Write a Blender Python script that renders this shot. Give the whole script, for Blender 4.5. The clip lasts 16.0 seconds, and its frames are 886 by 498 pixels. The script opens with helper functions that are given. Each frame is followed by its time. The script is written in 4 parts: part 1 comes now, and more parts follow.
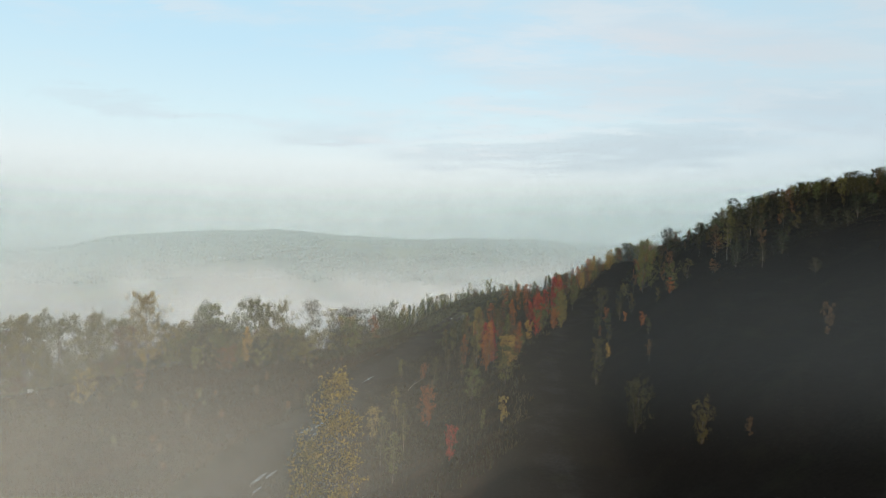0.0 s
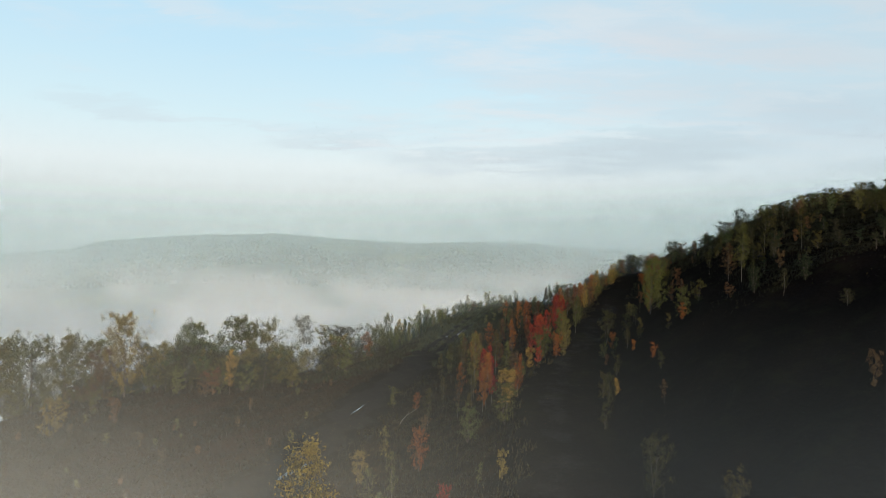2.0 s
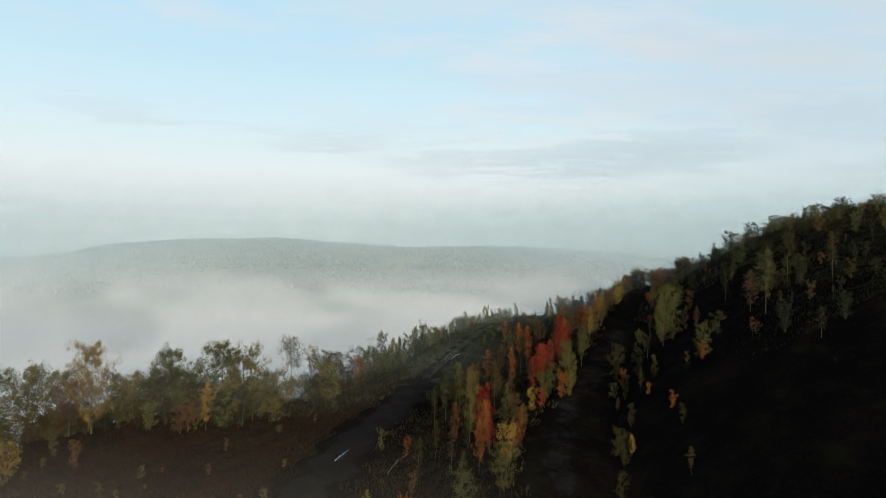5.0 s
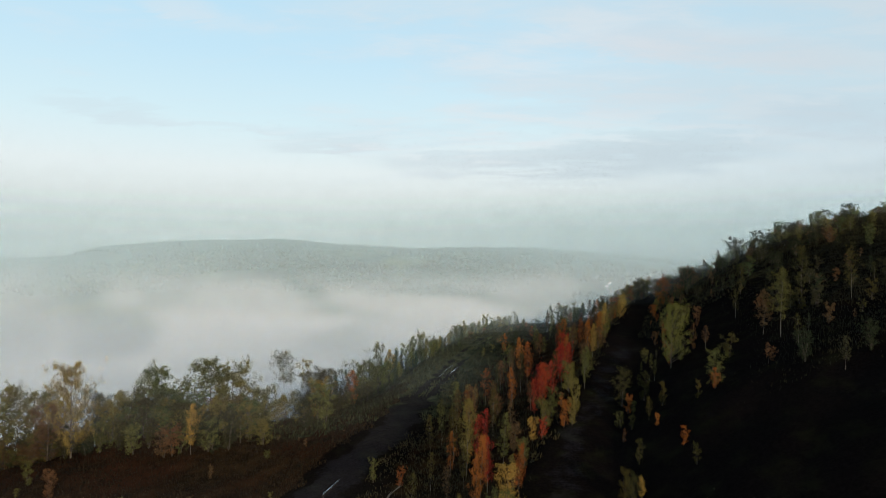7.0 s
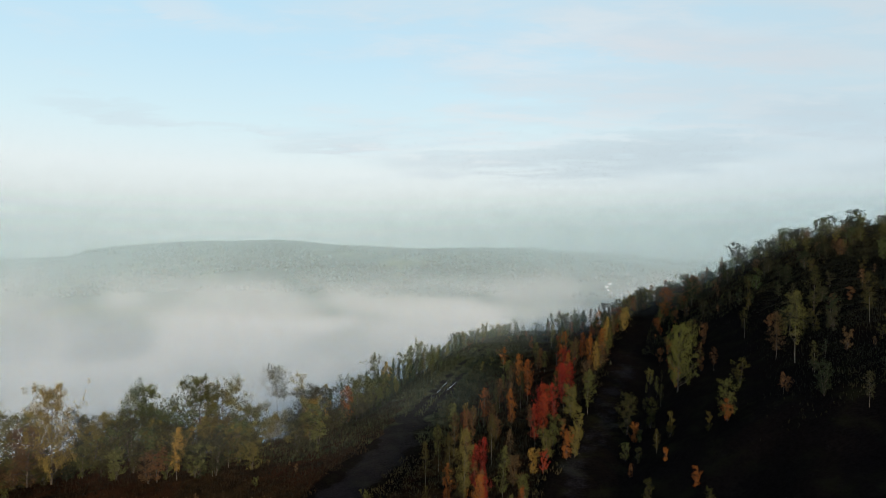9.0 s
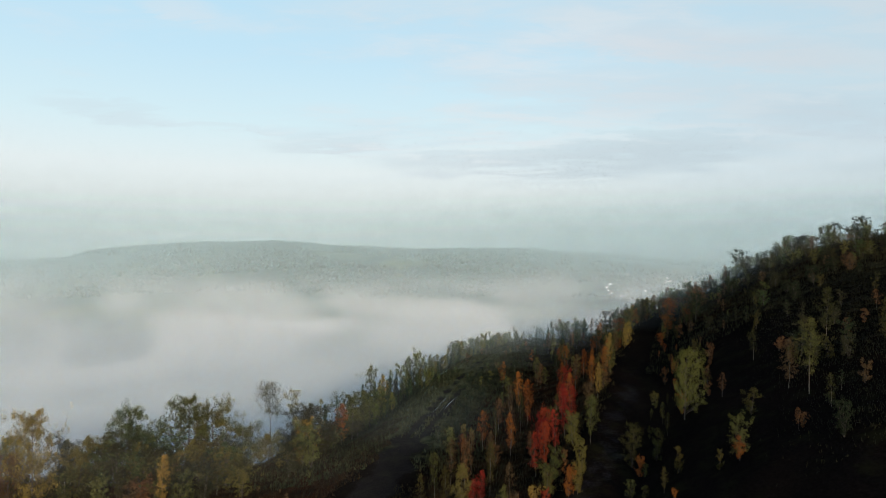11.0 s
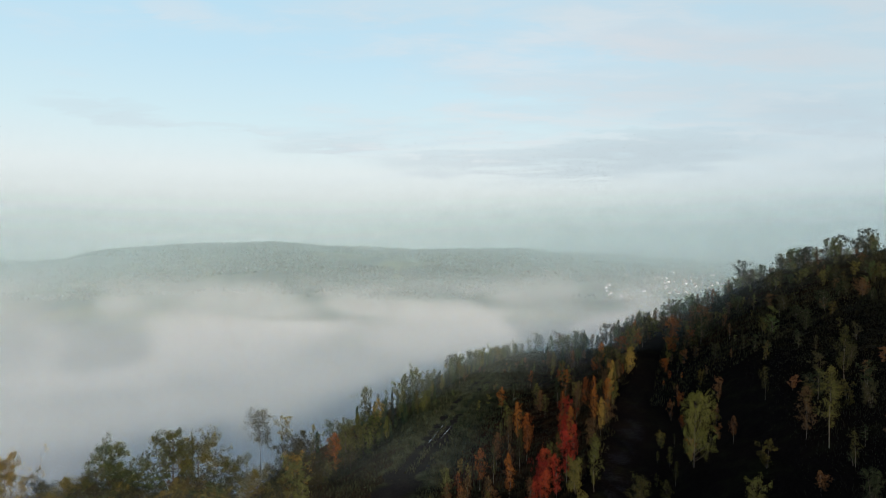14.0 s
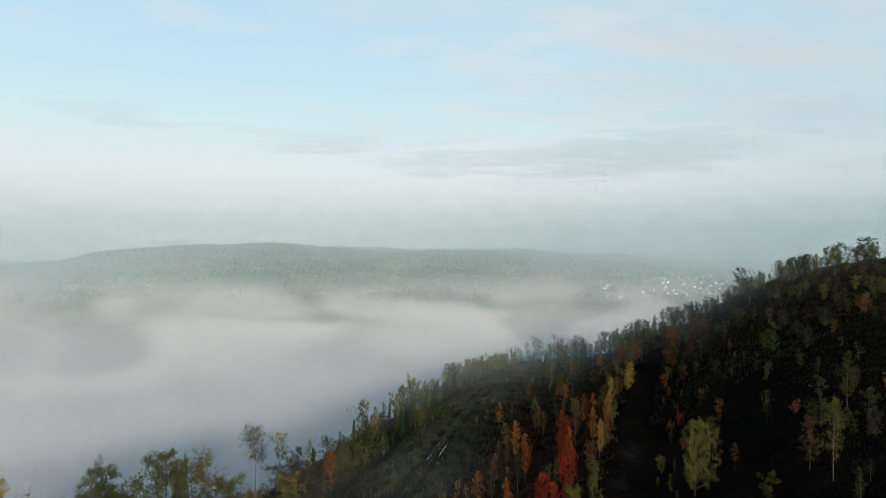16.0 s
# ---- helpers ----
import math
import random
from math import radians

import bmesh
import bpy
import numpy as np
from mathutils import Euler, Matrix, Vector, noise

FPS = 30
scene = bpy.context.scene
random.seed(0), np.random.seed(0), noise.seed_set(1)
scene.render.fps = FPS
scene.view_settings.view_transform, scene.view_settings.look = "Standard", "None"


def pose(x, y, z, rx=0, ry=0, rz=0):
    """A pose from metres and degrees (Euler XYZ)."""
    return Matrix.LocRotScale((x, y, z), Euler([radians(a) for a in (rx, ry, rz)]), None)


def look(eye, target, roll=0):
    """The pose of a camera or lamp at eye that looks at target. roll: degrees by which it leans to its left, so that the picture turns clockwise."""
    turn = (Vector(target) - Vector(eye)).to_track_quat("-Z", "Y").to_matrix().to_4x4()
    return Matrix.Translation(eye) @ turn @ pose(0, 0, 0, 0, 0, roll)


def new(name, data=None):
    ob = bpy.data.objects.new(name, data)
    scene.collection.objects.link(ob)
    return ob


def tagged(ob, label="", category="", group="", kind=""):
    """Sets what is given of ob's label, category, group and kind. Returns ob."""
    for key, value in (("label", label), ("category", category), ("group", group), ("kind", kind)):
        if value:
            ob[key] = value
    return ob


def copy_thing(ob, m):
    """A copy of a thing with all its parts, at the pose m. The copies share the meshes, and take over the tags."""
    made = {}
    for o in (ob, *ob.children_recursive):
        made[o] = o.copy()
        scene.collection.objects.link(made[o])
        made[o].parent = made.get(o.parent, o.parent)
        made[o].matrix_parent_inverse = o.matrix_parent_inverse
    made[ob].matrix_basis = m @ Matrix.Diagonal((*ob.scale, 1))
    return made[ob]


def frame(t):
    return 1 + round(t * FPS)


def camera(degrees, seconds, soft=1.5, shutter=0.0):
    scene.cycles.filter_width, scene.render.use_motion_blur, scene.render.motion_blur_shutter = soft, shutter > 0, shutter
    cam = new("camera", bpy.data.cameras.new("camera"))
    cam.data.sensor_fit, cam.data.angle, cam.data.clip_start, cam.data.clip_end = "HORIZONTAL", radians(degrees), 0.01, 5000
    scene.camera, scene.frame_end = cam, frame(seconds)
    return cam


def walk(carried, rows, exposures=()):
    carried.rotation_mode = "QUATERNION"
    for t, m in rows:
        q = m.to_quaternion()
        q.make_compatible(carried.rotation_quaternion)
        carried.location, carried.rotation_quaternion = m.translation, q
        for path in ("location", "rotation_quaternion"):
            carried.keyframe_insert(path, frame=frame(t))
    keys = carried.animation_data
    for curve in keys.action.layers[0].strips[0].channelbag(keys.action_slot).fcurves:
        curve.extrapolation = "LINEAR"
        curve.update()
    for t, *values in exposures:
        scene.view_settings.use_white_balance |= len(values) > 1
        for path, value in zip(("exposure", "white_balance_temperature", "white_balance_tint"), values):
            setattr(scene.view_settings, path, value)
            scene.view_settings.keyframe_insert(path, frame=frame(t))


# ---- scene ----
cam = camera(72.7, 16.0, soft=1.0)

# seconds, x, y, z, yaw, pitch, roll: a slow climb with a slight drift forward
PATH = [
    (0, 0.16, -3.25, 29.74, 0.14, -0.48, 0.36),
    (1, 0.37, -1.02, 30.67, 0.08, -0.30, 0.34),
    (2, 0.58, 1.20, 31.54, 0.04, -0.15, 0.31),
    (3, 0.79, 3.34, 32.37, 0.01, -0.04, 0.28),
    (4, 1.00, 5.34, 33.17, -0.01, 0.05, 0.25),
    (5.2, 1.24, 7.54, 34.14, -0.02, 0.12, 0.21),
    (6.5, 1.51, 9.67, 35.21, -0.03, 0.17, 0.17),
    (8, 1.80, 11.87, 36.53, -0.04, 0.19, 0.11),
    (9.2, 2.03, 13.49, 37.66, -0.05, 0.18, 0.06),
    (10.3, 2.23, 14.92, 38.77, -0.06, 0.17, 0.01),
    (11.5, 2.44, 16.40, 40.05, -0.08, 0.15, -0.05),
    (13, 2.67, 18.12, 41.72, -0.13, 0.13, -0.13),
    (14.5, 2.88, 19.49, 43.42, -0.21, 0.12, -0.21),
    (16, 3.06, 20.11, 45.01, -0.32, 0.13, -0.30),
]
EXPOSURES = [(0, 0.0), (8, -0.01), (12, -0.03), (16, -0.07)]
walk(cam, [(t, pose(x, y, z, 90 + pitch, 0, yaw) @ pose(0, 0, 0, 0, 0, roll)) for t, x, y, z, yaw, pitch, roll in PATH], EXPOSURES)
scene.cycles.transparent_max_bounces = 128

# ---------------------------------------------------------------- light
SUN_ELEVATION, SUN_AZIMUTH = 14.0, 162.0     # degrees; azimuth clockwise from the view's heading (+y)
sun = new("sun", bpy.data.lights.new("sun", "SUN"))
sun.data.energy, sun.data.angle, sun.data.color = 3.7, radians(4), (1.0, 0.85, 0.66)
_a, _e = radians(SUN_AZIMUTH), radians(SUN_ELEVATION)
sun.matrix_world = look((math.sin(_a) * math.cos(_e) * 300, math.cos(_a) * math.cos(_e) * 300, math.sin(_e) * 300), (0, 0, 0))


class Nodes:
    """Short hand for a node tree."""

    def __init__(self, tree):
        self.tree = tree
        tree.nodes.clear()

    def add(self, kind, inputs=(), **props):
        node = self.tree.nodes.new(kind)
        for key, value in props.items():
            setattr(node, key, value)
        for key, value in dict(inputs).items():
            if isinstance(value, bpy.types.NodeSocket):
                self.tree.links.new(value, node.inputs[key])
            else:
                node.inputs[key].default_value = value
        return node

    def math(self, op, a, b=0.0, c=0.0, clamp=False):
        return self.add("ShaderNodeMath", {0: a, 1: b, 2: c}, operation=op, use_clamp=clamp).outputs[0]

    def smooth(self, value, lo, hi, a=0.0, b=1.0):
        return self.add("ShaderNodeMapRange", {0: value, 1: lo, 2: hi, 3: a, 4: b}, interpolation_type="SMOOTHSTEP").outputs[0]

    def mix(self, fac, a, b, blend="MIX"):
        n = self.add("ShaderNodeMix", data_type="RGBA", blend_type=blend)
        for key, value in ((0, fac), (6, a), (7, b)):
            if isinstance(value, bpy.types.NodeSocket):
                self.tree.links.new(value, n.inputs[key])
            else:
                n.inputs[key].default_value = value if key == 0 else (*value[:3], 1)
        return n.outputs[2]

    def noise(self, vector, scale, detail=4.0, rough=0.55, distortion=0.0):
        return self.add("ShaderNodeTexNoise", {"Vector": vector, "Scale": scale, "Detail": detail, "Roughness": rough, "Distortion": distortion}).outputs[0]

    def ramp(self, fac, stops):
        n = self.add("ShaderNodeValToRGB", {0: fac})
        while len(n.color_ramp.elements) < len(stops):
            n.color_ramp.elements.new(0.5)
        for el, (p, col) in zip(n.color_ramp.elements, stops):
            el.position, el.color = p, (*col, 1)
        return n.outputs[0]


def make_world():
    w = bpy.data.worlds.new("sky")
    scene.world = w
    w.use_nodes = True
    n = Nodes(w.node_tree)
    sky = n.add("ShaderNodeTexSky", sky_type="NISHITA", sun_disc=False, sun_elevation=radians(SUN_ELEVATION), sun_rotation=radians(SUN_AZIMUTH))
    way = n.add("ShaderNodeTexCoord").outputs["Generated"]
    sep = n.add("ShaderNodeSeparateXYZ", {0: way})
    x, y, z = sep.outputs[0], sep.outputs[1], sep.outputs[2]
    # pale haze near the horizon, thin blue above
    up = n.math("MAXIMUM", z, 0.0)
    base = n.ramp(up, [(0.0, (0.53, 0.62, 0.63)), (0.04, (0.62, 0.70, 0.71)), (0.09, (0.75, 0.81, 0.815)), (0.13, (0.80, 0.88, 0.89)),
                       (0.20, (0.69, 0.875, 0.935)), (0.30, (0.57, 0.81, 0.95)), (0.42, (0.50, 0.76, 0.93)), (0.62, (0.17, 0.33, 0.58)), (1.0, (0.07, 0.15, 0.34))])
    # cloud sheet seen from below: coordinates on a flat layer
    den = n.math("ADD", up, 0.09)
    plane = n.add("ShaderNodeCombineXYZ", {0: n.math("DIVIDE", x, den), 1: n.math("DIVIDE", y, den), 2: 0.3}).outputs[0]
    mapped = n.add("ShaderNodeMapping", {"Vector": plane, "Scale": (0.60, 1.15, 1.0), "Location": (3.1, 0.4, 0.0), "Rotation": (0, 0, 0.25)}).outputs[0]
    big = n.noise(mapped, 1.2, 6.0, 0.55, 0.4)
    fine = n.noise(mapped, 4.2, 7.0, 0.62, 0.3)
    cover = n.math("ADD", n.math("MULTIPLY", big, 0.70), n.math("MULTIPLY", fine, 0.30))
    # more cloud to the right of the view than to the left
    cover = n.math("ADD", cover, n.math("MULTIPLY", x, 0.24))
    sheet_cloud = n.math("MULTIPLY", n.smooth(cover, 0.40, 0.66), n.smooth(up, 0.06, 0.19))
    shade = n.mix(n.smooth(fine, 0.36, 0.64), (0.63, 0.755, 0.835), (0.755, 0.80, 0.835))
    col = n.mix(n.math("MULTIPLY", sheet_cloud, 0.72), base, shade)
    # long thin banks: bearing and height of the middle, half length, half depth, slope, strength, colour
    bearing = n.math("DIVIDE", x, n.math("MAXIMUM", y, 0.05))
    rise = n.math("DIVIDE", z, n.math("MAXIMUM", y, 0.05))
    wob = n.math("ADD", n.math("MULTIPLY", n.math("SUBTRACT", fine, 0.5), 0.095), n.math("MULTIPLY", n.math("SUBTRACT", big, 0.5), 0.05))
    for mid_x, mid_z, long, deep, slope, amount, tone in (
            (0.33, 0.158, 0.25, 0.036, 0.05, 0.74, (0.545, 0.645, 0.70)), (0.02, 0.150, 0.15, 0.022, 0.02, 0.55, (0.60, 0.69, 0.74)),
            (-0.20, 0.177, 0.11, 0.014, 0.06, 0.42, (0.60, 0.69, 0.74)), (-0.56, 0.235, 0.12, 0.022, -0.16, 0.40, (0.63, 0.72, 0.78)),
            (-0.36, 0.205, 0.14, 0.010, -0.12, 0.30, (0.66, 0.73, 0.78)), (0.66, 0.225, 0.16, 0.030, -0.05, 0.50, (0.55, 0.65, 0.73)), 
            (0.70, 0.135, 0.12, 0.014, 0.0, 0.40, (0.54, 0.62, 0.67)), (0.46, 0.335, 0.26, 0.036, -0.08, 0.62, (0.735, 0.755, 0.79)),
            (0.02, 0.405, 0.26, 0.034, -0.02, 0.45, (0.69, 0.78, 0.83)), (0.62, 0.412, 0.22, 0.024, 0.0, 0.45, (0.74, 0.77, 0.80)), 
            (-0.44, 0.41, 0.07, 0.016, -0.1, 0.40, (0.76, 0.80, 0.83)), (0.28, 0.27, 0.30, 0.030, -0.04, 0.40, (0.66, 0.74, 0.80))):
        u = n.math("DIVIDE", n.math("SUBTRACT", bearing, mid_x), long)
        v = n.math("DIVIDE", n.math("ADD", n.math("SUBTRACT", rise, n.math("MULTIPLY_ADD", n.math("SUBTRACT", bearing, mid_x), slope, mid_z)), wob), deep)
        bank = n.smooth(n.math("ADD", n.math("MULTIPLY", u, u), n.math("MULTIPLY", v, v)), 1.5, 0.05)
        bank = n.math("MULTIPLY", bank, n.smooth(y, 0.0, 0.2))
        bank = n.math("MULTIPLY", bank, n.smooth(fine, 0.28, 0.62, 0.45 * amount, amount))
        col = n.mix(bank, col, tone)
    col = n.mix(n.smooth(x, 0.10, 0.60, 0.0, 0.44), col, (0.52, 0.66, 0.74))
    col = n.mix(n.smooth(z, -0.03, -0.25), col, (0.30, 0.33, 0.33))
    a = n.add("ShaderNodeBackground", {0: sky.outputs[0], 1: 0.08})
    b = n.add("ShaderNodeBackground", {0: col, 1: 1.03})
    m = n.add("ShaderNodeMixShader", {0: 0.94, 1: a.outputs[0], 2: b.outputs[0]})
    n.add("ShaderNodeOutputWorld", {0: m.outputs[0]})


make_world()


# ---------------------------------------------------------------- materials
def material(name):
    m = bpy.data.materials.new(name)
    m.use_nodes = True
    return m, Nodes(m.node_tree)


def leaf_material(name, dark, light, accent, through_light=0.35):
    """Autumn leaves: hue varies leaf by leaf, clump by clump and tree by tree."""
    m, n = material(name)
    geo = n.add("ShaderNodeNewGeometry")
    pos = n.add("ShaderNodeTexCoord").outputs["Object"]
    info = n.add("ShaderNodeObjectInfo").outputs["Random"]
    clump = n.noise(pos, 0.9, 3.0)
    one = n.math("ADD", n.math("MULTIPLY", geo.outputs["Random Per Island"], 0.34), n.math("MULTIPLY", clump, 0.66))
    col = n.mix(n.smooth(one, 0.2, 0.8), dark, light)
    col = n.mix(n.smooth(n.math("ADD", n.math("MULTIPLY", info, 0.5), n.math("MULTIPLY", clump, 0.6)), 0.45, 0.85, 0.0, 0.8), col, accent)
    d = n.add("ShaderNodeBsdfPrincipled", {"Base Color": col, "Roughness": 0.7, "Specular IOR Level": 0.08})
    t = n.add("ShaderNodeBsdfTranslucent", {0: col})
    n.add("ShaderNodeOutputMaterial", {0: n.add("ShaderNodeMixShader", {0: through_light, 1: d.outputs[0], 2: t.outputs[0]}).outputs[0]})
    return m


def bark_material(name, dark, light, band):
    m, n = material(name)
    pos = n.add("ShaderNodeTexCoord").outputs["Object"]
    st = n.add("ShaderNodeMapping", {"Vector": pos, "Scale": (1.0, 1.0, band)}).outputs[0]
    f = n.noise(st, 2.2, 5.0, 0.7)
    col = n.mix(n.smooth(f, 0.42, 0.58), dark, light)
    bump = n.add("ShaderNodeBump", {"Height": f, "Strength": 0.4, "Distance": 0.02})
    d = n.add("ShaderNodeBsdfPrincipled", {"Base Color": col, "Roughness": 0.85, "Normal": bump.outputs[0]})
    n.add("ShaderNodeOutputMaterial", {0: d.outputs[0]})
    return m


BARK_WHITE = bark_material("birch_bark", (0.06, 0.048, 0.036), (0.17, 0.145, 0.11), 3.0)
BARK_BROWN = bark_material("brown_bark", (0.03, 0.022, 0.016), (0.11, 0.085, 0.06), 0.4)
LEAF = {
    "green": leaf_material("leaves_green", (0.016, 0.028, 0.011), (0.095, 0.12, 0.038), (0.15, 0.14, 0.04)),
    "olive": leaf_material("leaves_olive", (0.022, 0.026, 0.008), (0.128, 0.124, 0.034), (0.175, 0.135, 0.032)),
    "lime": leaf_material("leaves_lime", (0.028, 0.035, 0.009), (0.118, 0.138, 0.032), (0.15, 0.138, 0.032)),
    "yellow": leaf_material("leaves_yellow", (0.08, 0.060, 0.018), (0.36, 0.25, 0.055), (0.40, 0.22, 0.042)),
    "orange": leaf_material("leaves_orange", (0.050, 0.020, 0.008), (0.34, 0.088, 0.017), (0.31, 0.115, 0.022)),
    "red": leaf_material("leaves_red", (0.055, 0.008, 0.007), (0.40, 0.034, 0.020), (0.37, 0.062, 0.020)),
    "russet": leaf_material("leaves_russet", (0.030, 0.020, 0.012), (0.15, 0.085, 0.034), (0.17, 0.07, 0.026)),
    # the olive leaves at half brightness: dim light put into the colour
    "dim_olive": leaf_material("leaves_dim_olive", (0.010, 0.011, 0.005), (0.066, 0.062, 0.016), (0.084, 0.060, 0.014)),
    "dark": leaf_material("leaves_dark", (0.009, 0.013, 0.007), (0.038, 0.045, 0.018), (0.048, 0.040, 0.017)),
    "needle": leaf_material("needles", (0.010, 0.020, 0.010), (0.035, 0.060, 0.028), (0.05, 0.06, 0.025), 0.1),
}


def ground_material():
    m, n = material("spoil_heap_ground")
    pos = n.add("ShaderNodeNewGeometry").outputs["Position"]
    track = n.add("ShaderNodeAttribute", attribute_name="track").outputs["Fac"]
    field = n.add("ShaderNodeAttribute", attribute_name="field").outputs["Fac"]
    far = n.add("ShaderNodeAttribute", attribute_name="far").outputs["Fac"]
    turf = n.add("ShaderNodeAttribute", attribute_name="turf").outputs["Fac"]
    big, mid, fine = n.noise(pos, 0.05, 5.0), n.noise(pos, 0.45, 6.0, 0.65), n.noise(pos, 5.0, 6.0, 0.7)
    # far darker than real shale: the slope's shade is put into these colours
    shaded_shale = n.mix(n.smooth(fine, 0.3, 0.7), (0.0026, 0.0020, 0.0017), (0.0074, 0.0056, 0.0048))
    shaded_shale = n.mix(n.math("MULTIPLY", n.smooth(mid, 0.48, 0.70), 0.7), shaded_shale, (0.0098, 0.0096, 0.0044))
    shaded_shale = n.mix(n.math("MULTIPLY", n.smooth(big, 0.5, 0.7), 0.5), shaded_shale, (0.0118, 0.0072, 0.0052))
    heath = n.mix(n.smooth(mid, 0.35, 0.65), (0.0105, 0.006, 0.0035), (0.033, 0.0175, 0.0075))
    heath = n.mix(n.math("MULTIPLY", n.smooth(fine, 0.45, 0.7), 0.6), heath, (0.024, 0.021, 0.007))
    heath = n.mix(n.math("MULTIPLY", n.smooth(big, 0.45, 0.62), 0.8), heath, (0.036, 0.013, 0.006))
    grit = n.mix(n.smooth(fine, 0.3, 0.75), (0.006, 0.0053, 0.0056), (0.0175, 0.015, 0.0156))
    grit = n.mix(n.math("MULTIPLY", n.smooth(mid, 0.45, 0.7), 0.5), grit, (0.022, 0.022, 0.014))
    woods = n.mix(n.smooth(n.noise(pos, 0.012, 6.0, 0.7), 0.4, 0.62), (0.014, 0.040, 0.034), (0.055, 0.100, 0.068))
    woods = n.mix(n.smooth(n.noise(pos, 0.0022, 3.0), 0.52, 0.6), woods, (0.10, 0.13, 0.06))
    edge = n.math("ADD", field, n.math("MULTIPLY", n.math("SUBTRACT", mid, 0.5), 0.7))
    col = n.mix(n.smooth(edge, 0.3, 0.7), shaded_shale, heath)
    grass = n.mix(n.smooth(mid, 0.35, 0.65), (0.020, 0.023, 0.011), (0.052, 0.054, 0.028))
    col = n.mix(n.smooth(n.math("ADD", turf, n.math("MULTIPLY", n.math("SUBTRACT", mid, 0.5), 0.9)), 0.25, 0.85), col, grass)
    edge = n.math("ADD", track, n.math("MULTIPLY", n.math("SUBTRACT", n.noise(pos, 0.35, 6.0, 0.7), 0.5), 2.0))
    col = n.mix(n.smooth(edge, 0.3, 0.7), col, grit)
    col = n.mix(far, col, woods)
    h = n.math("ADD", n.math("MULTIPLY", fine, 0.12), n.math("MULTIPLY", mid, 0.5))
    bump = n.add("ShaderNodeBump", {"Height": h, "Strength": 0.7, "Distance": 0.5})
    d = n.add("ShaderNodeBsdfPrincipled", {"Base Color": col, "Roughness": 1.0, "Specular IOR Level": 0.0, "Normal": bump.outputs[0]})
    n.add("ShaderNodeOutputMaterial", {0: d.outputs[0]})
    return m


def mist_material(name, build, through_light=0.45, white=(0.70, 0.795, 0.80, 1)):
    """Thin water droplets: white, scattering both ways; build(n, pos) gives how dense it lies at a place."""
    m, n = material(name)
    pos = n.add("ShaderNodeNewGeometry").outputs["Position"]
    dens = build(n, pos)
    d = n.add("ShaderNodeBsdfDiffuse", {0: white})
    t = n.add("ShaderNodeBsdfTranslucent", {0: white})
    drop = n.add("ShaderNodeMixShader", {0: through_light, 1: d.outputs[0], 2: t.outputs[0]})
    clear = n.add("ShaderNodeBsdfTransparent")
    n.add("ShaderNodeOutputMaterial", {0: n.add("ShaderNodeMixShader", {0: dens, 1: clear.outputs[0], 2: drop.outputs[0]}).outputs[0]})
    return m


def plain_material(name, a, b, scale, rough=0.8, metallic=0.0):
    m, n = material(name)
    pos = n.add("ShaderNodeTexCoord").outputs["Object"]
    f = n.noise(pos, scale, 5.0, 0.65)
    col = n.mix(n.smooth(f, 0.35, 0.65), a, b)
    d = n.add("ShaderNodeBsdfPrincipled", {"Base Color": col, "Roughness": rough, "Metallic": metallic})
    n.add("ShaderNodeOutputMaterial", {0: d.outputs[0]})
    return m


FAR_WOODS = leaf_material("far_woods", (0.036, 0.068, 0.056), (0.048, 0.084, 0.064), (0.054, 0.086, 0.058), 0.0)
GROUND = ground_material()
WATER = plain_material("puddle_water", (0.03, 0.03, 0.03), (0.05, 0.045, 0.04), 1.0, 0.04)
WATER.node_tree.nodes["Principled BSDF"].inputs["Specular IOR Level"].default_value = 1.0
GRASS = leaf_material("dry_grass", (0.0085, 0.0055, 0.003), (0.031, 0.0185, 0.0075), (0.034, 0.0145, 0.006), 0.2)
TURF = leaf_material("turf_grass", (0.015, 0.018, 0.008), (0.050, 0.054, 0.024), (0.052, 0.044, 0.020), 0.2)
# the weeds below at half brightness, with the upper slope's shade in the colour
SHADED_WEEDS = leaf_material("shaded_weeds", (0.007, 0.007, 0.0035), (0.021, 0.019, 0.0072), (0.022, 0.015, 0.0066), 0.1)
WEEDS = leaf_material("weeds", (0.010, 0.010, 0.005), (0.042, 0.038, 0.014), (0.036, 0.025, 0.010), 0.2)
RENDERED_WALL = plain_material("white_plaster", (0.74, 0.73, 0.71), (0.84, 0.83, 0.81), 0.5)
ROOF_TILE = plain_material("roof_tiles", (0.16, 0.10, 0.085), (0.24, 0.15, 0.12), 0.8)
POST_WHITE = plain_material("white_paint", (0.70, 0.70, 0.68), (0.80, 0.80, 0.78), 3.0, 0.5)


# ---------------------------------------------------------------- the ground
def smoothstep(a, b, v):
    q = np.clip((v - a) / (b - a), 0, 1)
    return q * q * (3 - 2 * q)


def road_x(y):
    return -8.2 + 0.26 * (y - 65) + 0.0012 * np.maximum(0, y - 106) ** 2


def road_z(y):
    return 14.3 + 0.055 * np.minimum(y - 65, 62) - 0.0011 * np.maximum(0, y - 130) ** 2


def path_x(y):
    return 13 + 0.43 * (np.maximum(y, 55) - 61) + 0.16 * (np.minimum(y, 55) - 55)


def path_z(y):
    near = 20.3 + 0.08 * (np.minimum(y, 61) - 61)
    return near + 0.115 * (np.clip(y, 61, 112) - 61) - 0.00062 * np.maximum(0, y - 120) ** 2


def edge_width(y):
    return 4 + 33 / (1 + np.exp(np.clip((y - 90) / 2.5, -40, 40))) + 0.5 * np.maximum(0, 80 - y)


